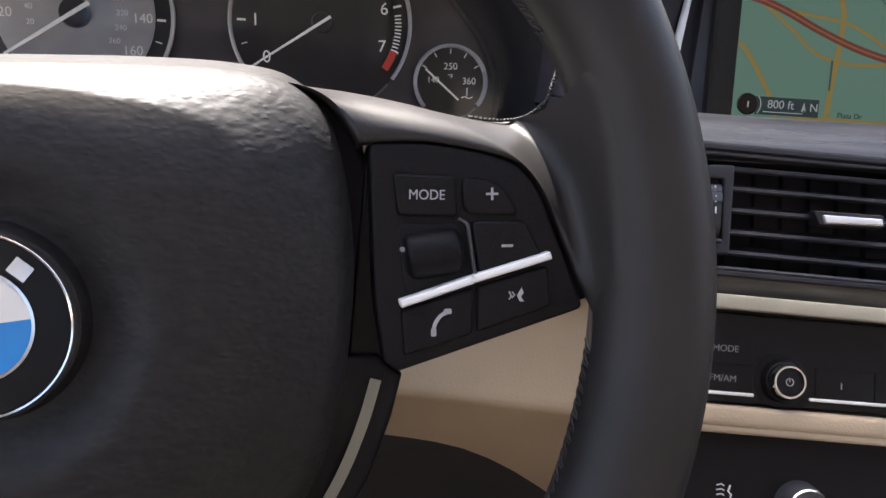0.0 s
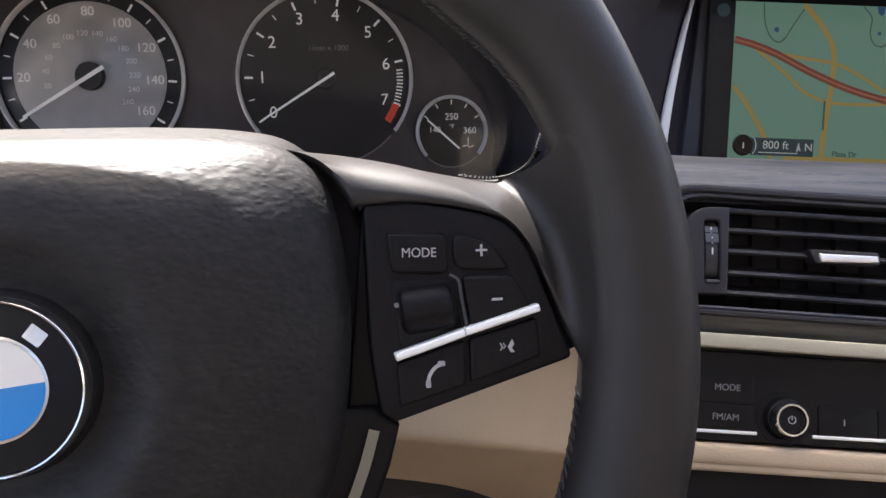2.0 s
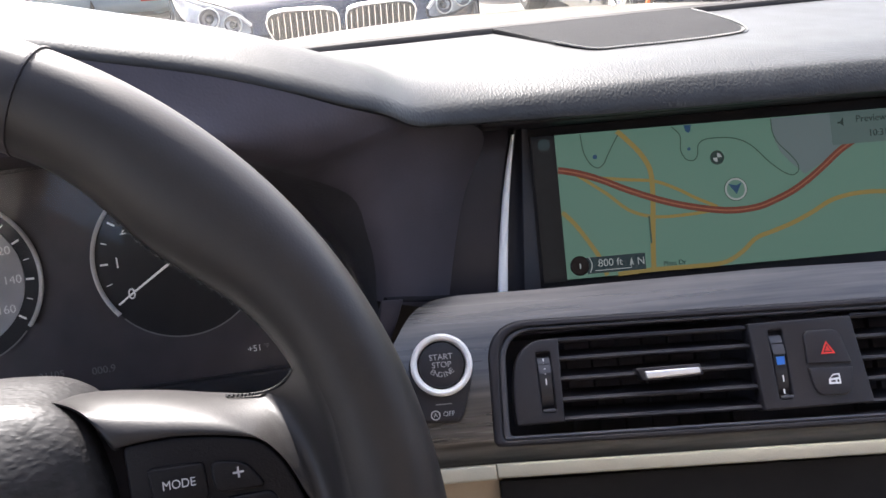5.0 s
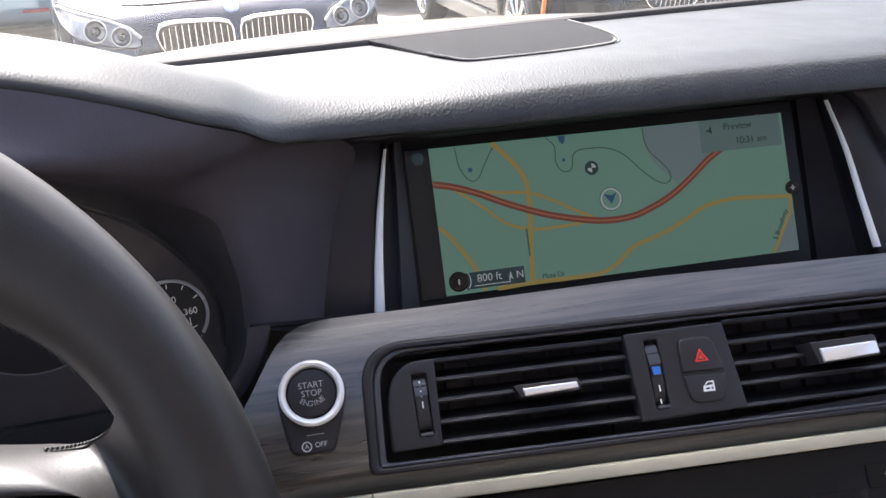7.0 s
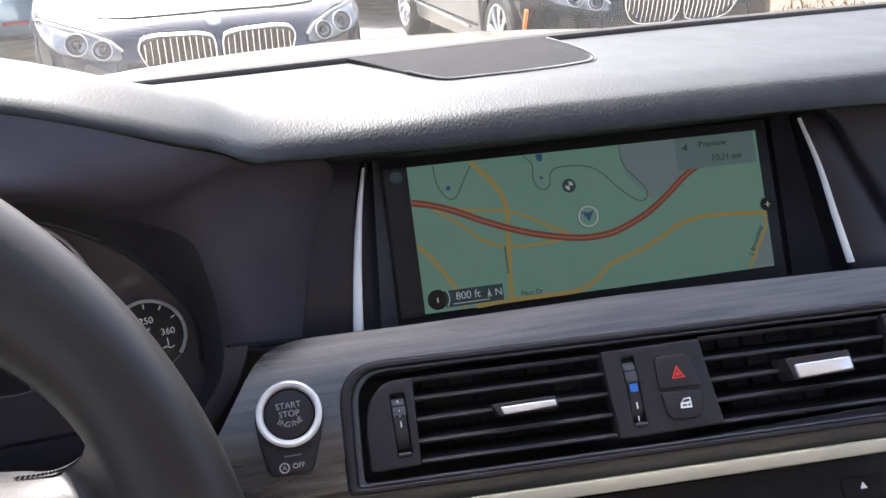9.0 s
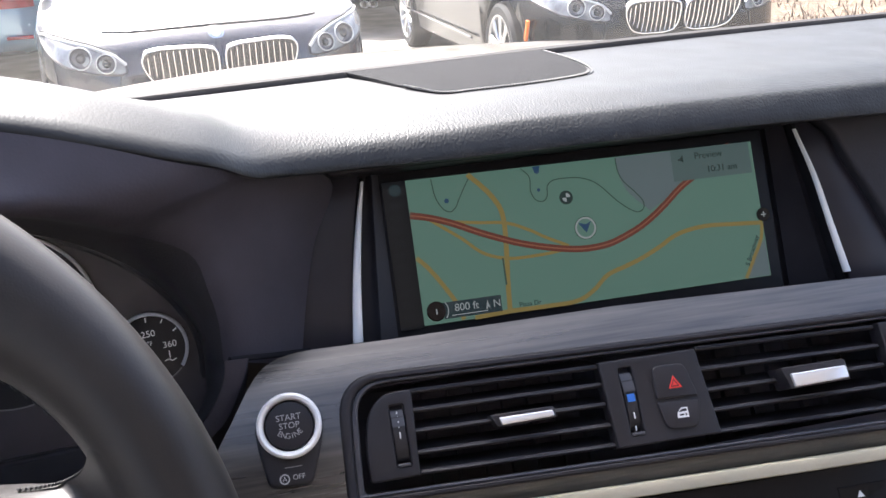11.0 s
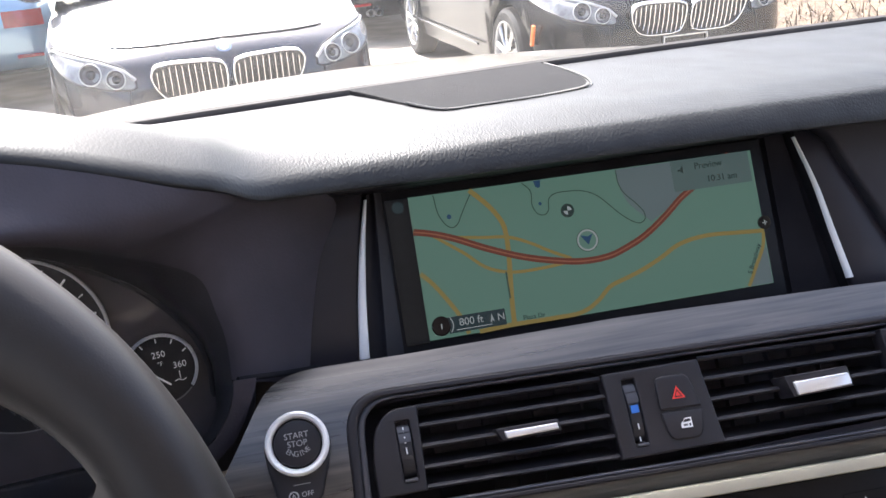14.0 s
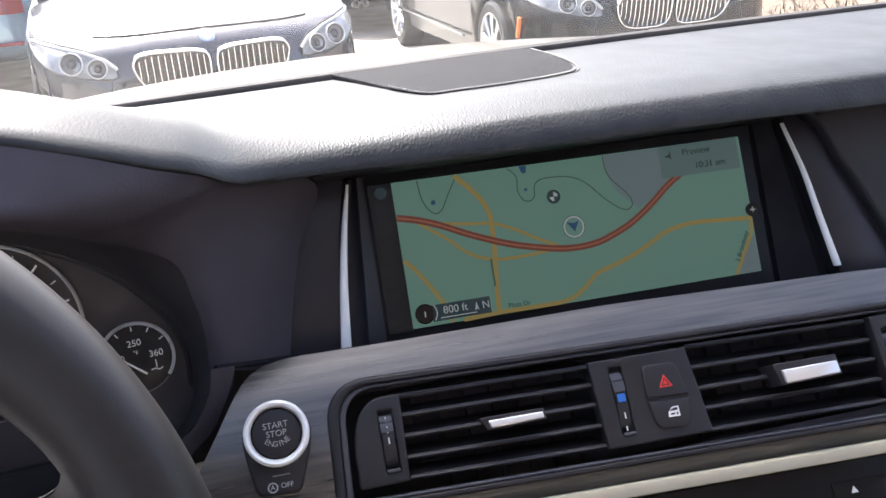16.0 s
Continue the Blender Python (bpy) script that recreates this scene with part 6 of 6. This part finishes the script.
        for f in np.linspace(0, 1, 18):
            x = 0.47 + 0.40 * f
            zt2 = float(np.interp(x, [0.47, 0.52, 0.62, 0.76, 0.85, 0.87], [0.640, 0.690, 0.730, 0.765, 0.785, 0.775]))
            zb2 = float(np.interp(x, [0.47, 0.50, 0.62, 0.76, 0.84, 0.87], [0.590, 0.578, 0.592, 0.630, 0.690, 0.745]))
            rows.append([(sx * x, nose(x, zz) + 0.010, zz) for zz in np.linspace(zb2, zt2, 8)])
            brow.append((sx * x, nose(x, zt2 - 0.012) + 0.020, zt2 - 0.012))
        hd = part("headlamp", grid(rows), LAMP_GLASS, car, "clear headlamp")
        part("brow", tube(brow, 0.009, 6), LAMP_RING, hd, "pale light bar above the bowls")
        part("lamp_rim", tube([r[0] for r in rows] + [r[-1] for r in rows[::-1]], 0.006, 6, closed=True), GRILLE_BLACK, hd)
        for x, z, r in ((0.560, 0.640, 0.050), (0.676, 0.672, 0.058)):
            at3 = Matrix.Translation((sx * x, nose(x, z) + 0.016, z)) @ pose(0, 0, 0, -90 + 12, 0, -sx * 14)
            part("lamp_bowl", move(lathe([(0.0, -0.012), (r * 0.7, -0.004), (r * 0.86, 0.010)], 28), at3), LAMP_DARK, hd, "dark round lamp bowl")
            part("light_ring", move(lathe([(r * 0.89, 0.006), (r * 0.91, 0.014), (r * 0.97, 0.014), (r, 0.004)], 28), at3), LAMP_RING, hd, "pale ring round the bowl")
            part("lens", move(lathe([(0.0, 0.012), (r * 0.25, 0.009), (r * 0.42, -0.002)], 20), at3), CAR_GLASS, hd)
        rows = [[(sx * (0.50 + 0.32 * f), nose(0.50 + 0.32 * f, z, 0.004) - 0.01, z) for z in (0.69, 0.76, 0.83)] for f in np.linspace(0, 1, 10)]
        part("tail_lamp", grid(rows), TAIL_RED, car, "red tail lamp")
        part("reflector", box(sx * 0.66 - 0.11, sx * 0.66 + 0.11, nose(0.66, 0.46, 0.004) - 0.03, nose(0.66, 0.46, 0.004) + 0.02, 0.425, 0.455, 0.006), TAIL_RED, car, "red bumper reflector")
        part("bumper_seam", tube([(sx * (0.50 + 0.05 * f), nose(0.50 + 0.05 * f, 0.60 - 0.30 * f) + 0.003, 0.585 - 0.25 * f) for f in np.linspace(0, 1, 8)], 0.004, 6), GRILLE_BLACK, car)
        for px in (0.46, 0.56) if pipes else ():
            part("exhaust", lathe([(0.034, 0.0), (0.040, 0.06), (0.044, 0.06), (0.044, -0.05)], 20), ALLOY, car, at=Matrix.Translation((sx * px, -hl + 0.02, 0.34)) @ pose(0, 0, 0, 90, 0, 0))
        if marker:
            part("side_marker", plate(rect(-0.07, -0.014, 0.07, 0.014, 0.004), 0.0, 0.02, 0.003), AMBER, car, at=Matrix.Translation((sx * (hw - 0.035), fa + 0.46, 0.52)) @ pose(0, 0, 0, 90, 0, 90) @ pose(0, 0, 0, 0, 0, 70))
        part("wing_mirror", lathe([(0.0, 0.10), (0.06, 0.08), (0.085, 0.02), (0.07, -0.05), (0.0, -0.07)], 16), paint_mat, car, at=Matrix.Translation((sx * (hw + 0.07), 0.72, 1.03)) @ pose(0, 0, 0, 90, 0, 0) @ Matrix.Diagonal((1.3, 0.75, 0.8, 1)))
        part("gill", box(sx * (hw - 0.01) - 0.012, sx * (hw - 0.01) + 0.012, fa - 0.62, fa - 0.42, 0.74, 0.765, 0.005), ALLOY, car, "bright side gill")
        part("door_handle", box(sx * (hw - 0.015) - 0.016, sx * (hw - 0.015) + 0.016, -0.30, -0.10, 0.86, 0.885, 0.008), paint_mat, car)
        part("sill_line", tube([(sx * (hw - 0.004), -1.2, 0.40), (sx * (hw + 0.002), 1.0, 0.36)], 0.012, 6), paint_mat, car)
    part("lower_intake", plate(rounded([(-0.50, -0.07), (0.50, -0.07), (0.58, 0.06), (-0.58, 0.06)], 0.03), 0.0, 0.03), GRILLE_BLACK, car, at=Matrix.Translation((0, hl - 0.03, 0.34)) @ pose(0, 0, 0, 90, 0, 180))
    part("plate_holder", plate(rect(-0.155, -0.04, 0.155, 0.04, 0.005), 0.0, 0.012, holes=[rect(-0.148, -0.033, 0.148, 0.033)]), ALLOY, car, "empty plate holder", at=Matrix.Translation((0, hl + 0.018, 0.435)) @ pose(0, 0, 0, 90, 0, 180))
    bd = part("bonnet_badge", lathe([(0.0, 0.004), (0.036, 0.003), (0.041, 0.002), (0.041, -0.02)], 28), BRIGHT, car, "small round badge", at=Matrix.Translation((0, nose(0, 0.735) + 0.006, 0.735)) @ pose(0, 0, 0, -48, 0, 0))
    part("badge_face", lathe([(0.0, 0.0055), (0.026, 0.005)], 24), ENAMEL_WHITE, bd)
    part("shut_line", tube([(x, nose(abs(x), zz) + 0.004, zz + 0.002) for x, zz in spline([(-0.56, 0.775), (-0.42, 0.768), (-0.2, 0.768), (0.0, 0.770), (0.2, 0.768), (0.42, 0.768), (0.56, 0.775)], 40)], 0.0045, 6), GRILLE_BLACK, car, "dark gap between bonnet and bumper")
    return car


BLUE_DARK = paint("dark_blue_paint", (0.012, 0.018, 0.035))
BLACK_PAINT = paint("black_paint", (0.005, 0.0065, 0.0085), 0.0, 0.18)
BLUE_LIGHT = paint("light_blue_paint", (0.42, 0.58, 0.70))
SILVER = paint("silver_paint", (0.42, 0.43, 0.40), 0.5)
BLACK_TWO = paint("dark_grey_paint", (0.016, 0.016, 0.020))
sedan(pose(0.50, 4.55 + 2.45, -0.04, 0, 0, 180), BLUE_DARK, "dark blue saloon parked nose on, its bonnet glaring in the sun")
sedan(pose(3.584, 6.98, -0.04, 0, 0, 174.2), BLACK_PAINT, "black saloon parked nose on beside the blue one", marker=True)
sedan(pose(3.30, 9.7 + 2.45, -0.04, 0, 0, 0), BLACK_TWO, "dark saloon seen from behind past the bonnets", pipes=True)
sedan(pose(-1.47, 8.4 + 2.45, -0.04, 0, 0, 0), BLUE_LIGHT, "light blue saloon seen from behind with red tail lamps")
sedan(pose(-2.25, 4.9 + 2.45, -0.04, 0, 0, 180), SILVER, "silver saloon parked nose on at the end")

# dry bank beyond the cars
rows = []
for i in range(30):
    x = 5.5 + 30 * i / 29
    rows.append([(x, y, max(0.0, 0.16 * (x - 5.6)) * (0.75 + 0.5 * noise.noise(Vector((x * 0.3, y * 0.3, 0)))) - 0.01) for y in np.linspace(-10, 45, 60)])
solid("grass_bank", grid(rows), DRY_GRASS, "brown dry grass bank beyond the cars", "grass bank", kind="structure")
bm = bmesh.new()
for i in range(9000):
    x, y = 5.7 + random.random() ** 1.6 * 9, 3 + random.random() * 14
    z = max(0.0, 0.16 * (x - 5.6)) * (0.75 + 0.5 * noise.noise(Vector((x * 0.3, y * 0.3, 0)))) - 0.02
    a, h, l = random.random() * 6.28, 0.04 + random.random() * 0.13, random.random() * 0.22
    d = Vector((math.cos(a), math.sin(a), 0))
    s = Vector((-d.y, d.x, 0)) * (0.006 + 0.006 * random.random())
    p = Vector((x, y, z))
    q = p + d * l + ZZ * h
    bm.faces.new([bm.verts.new(p - s), bm.verts.new(p + s), bm.verts.new(q)])
STRAW = material("straw", (0.088, 0.058, 0.034), 0.85, vary=0.45, vary_scale=2.2)
solid("dry_grass", bm, STRAW, "tufts of dry straw-coloured grass", "dry grass", kind="stuff")
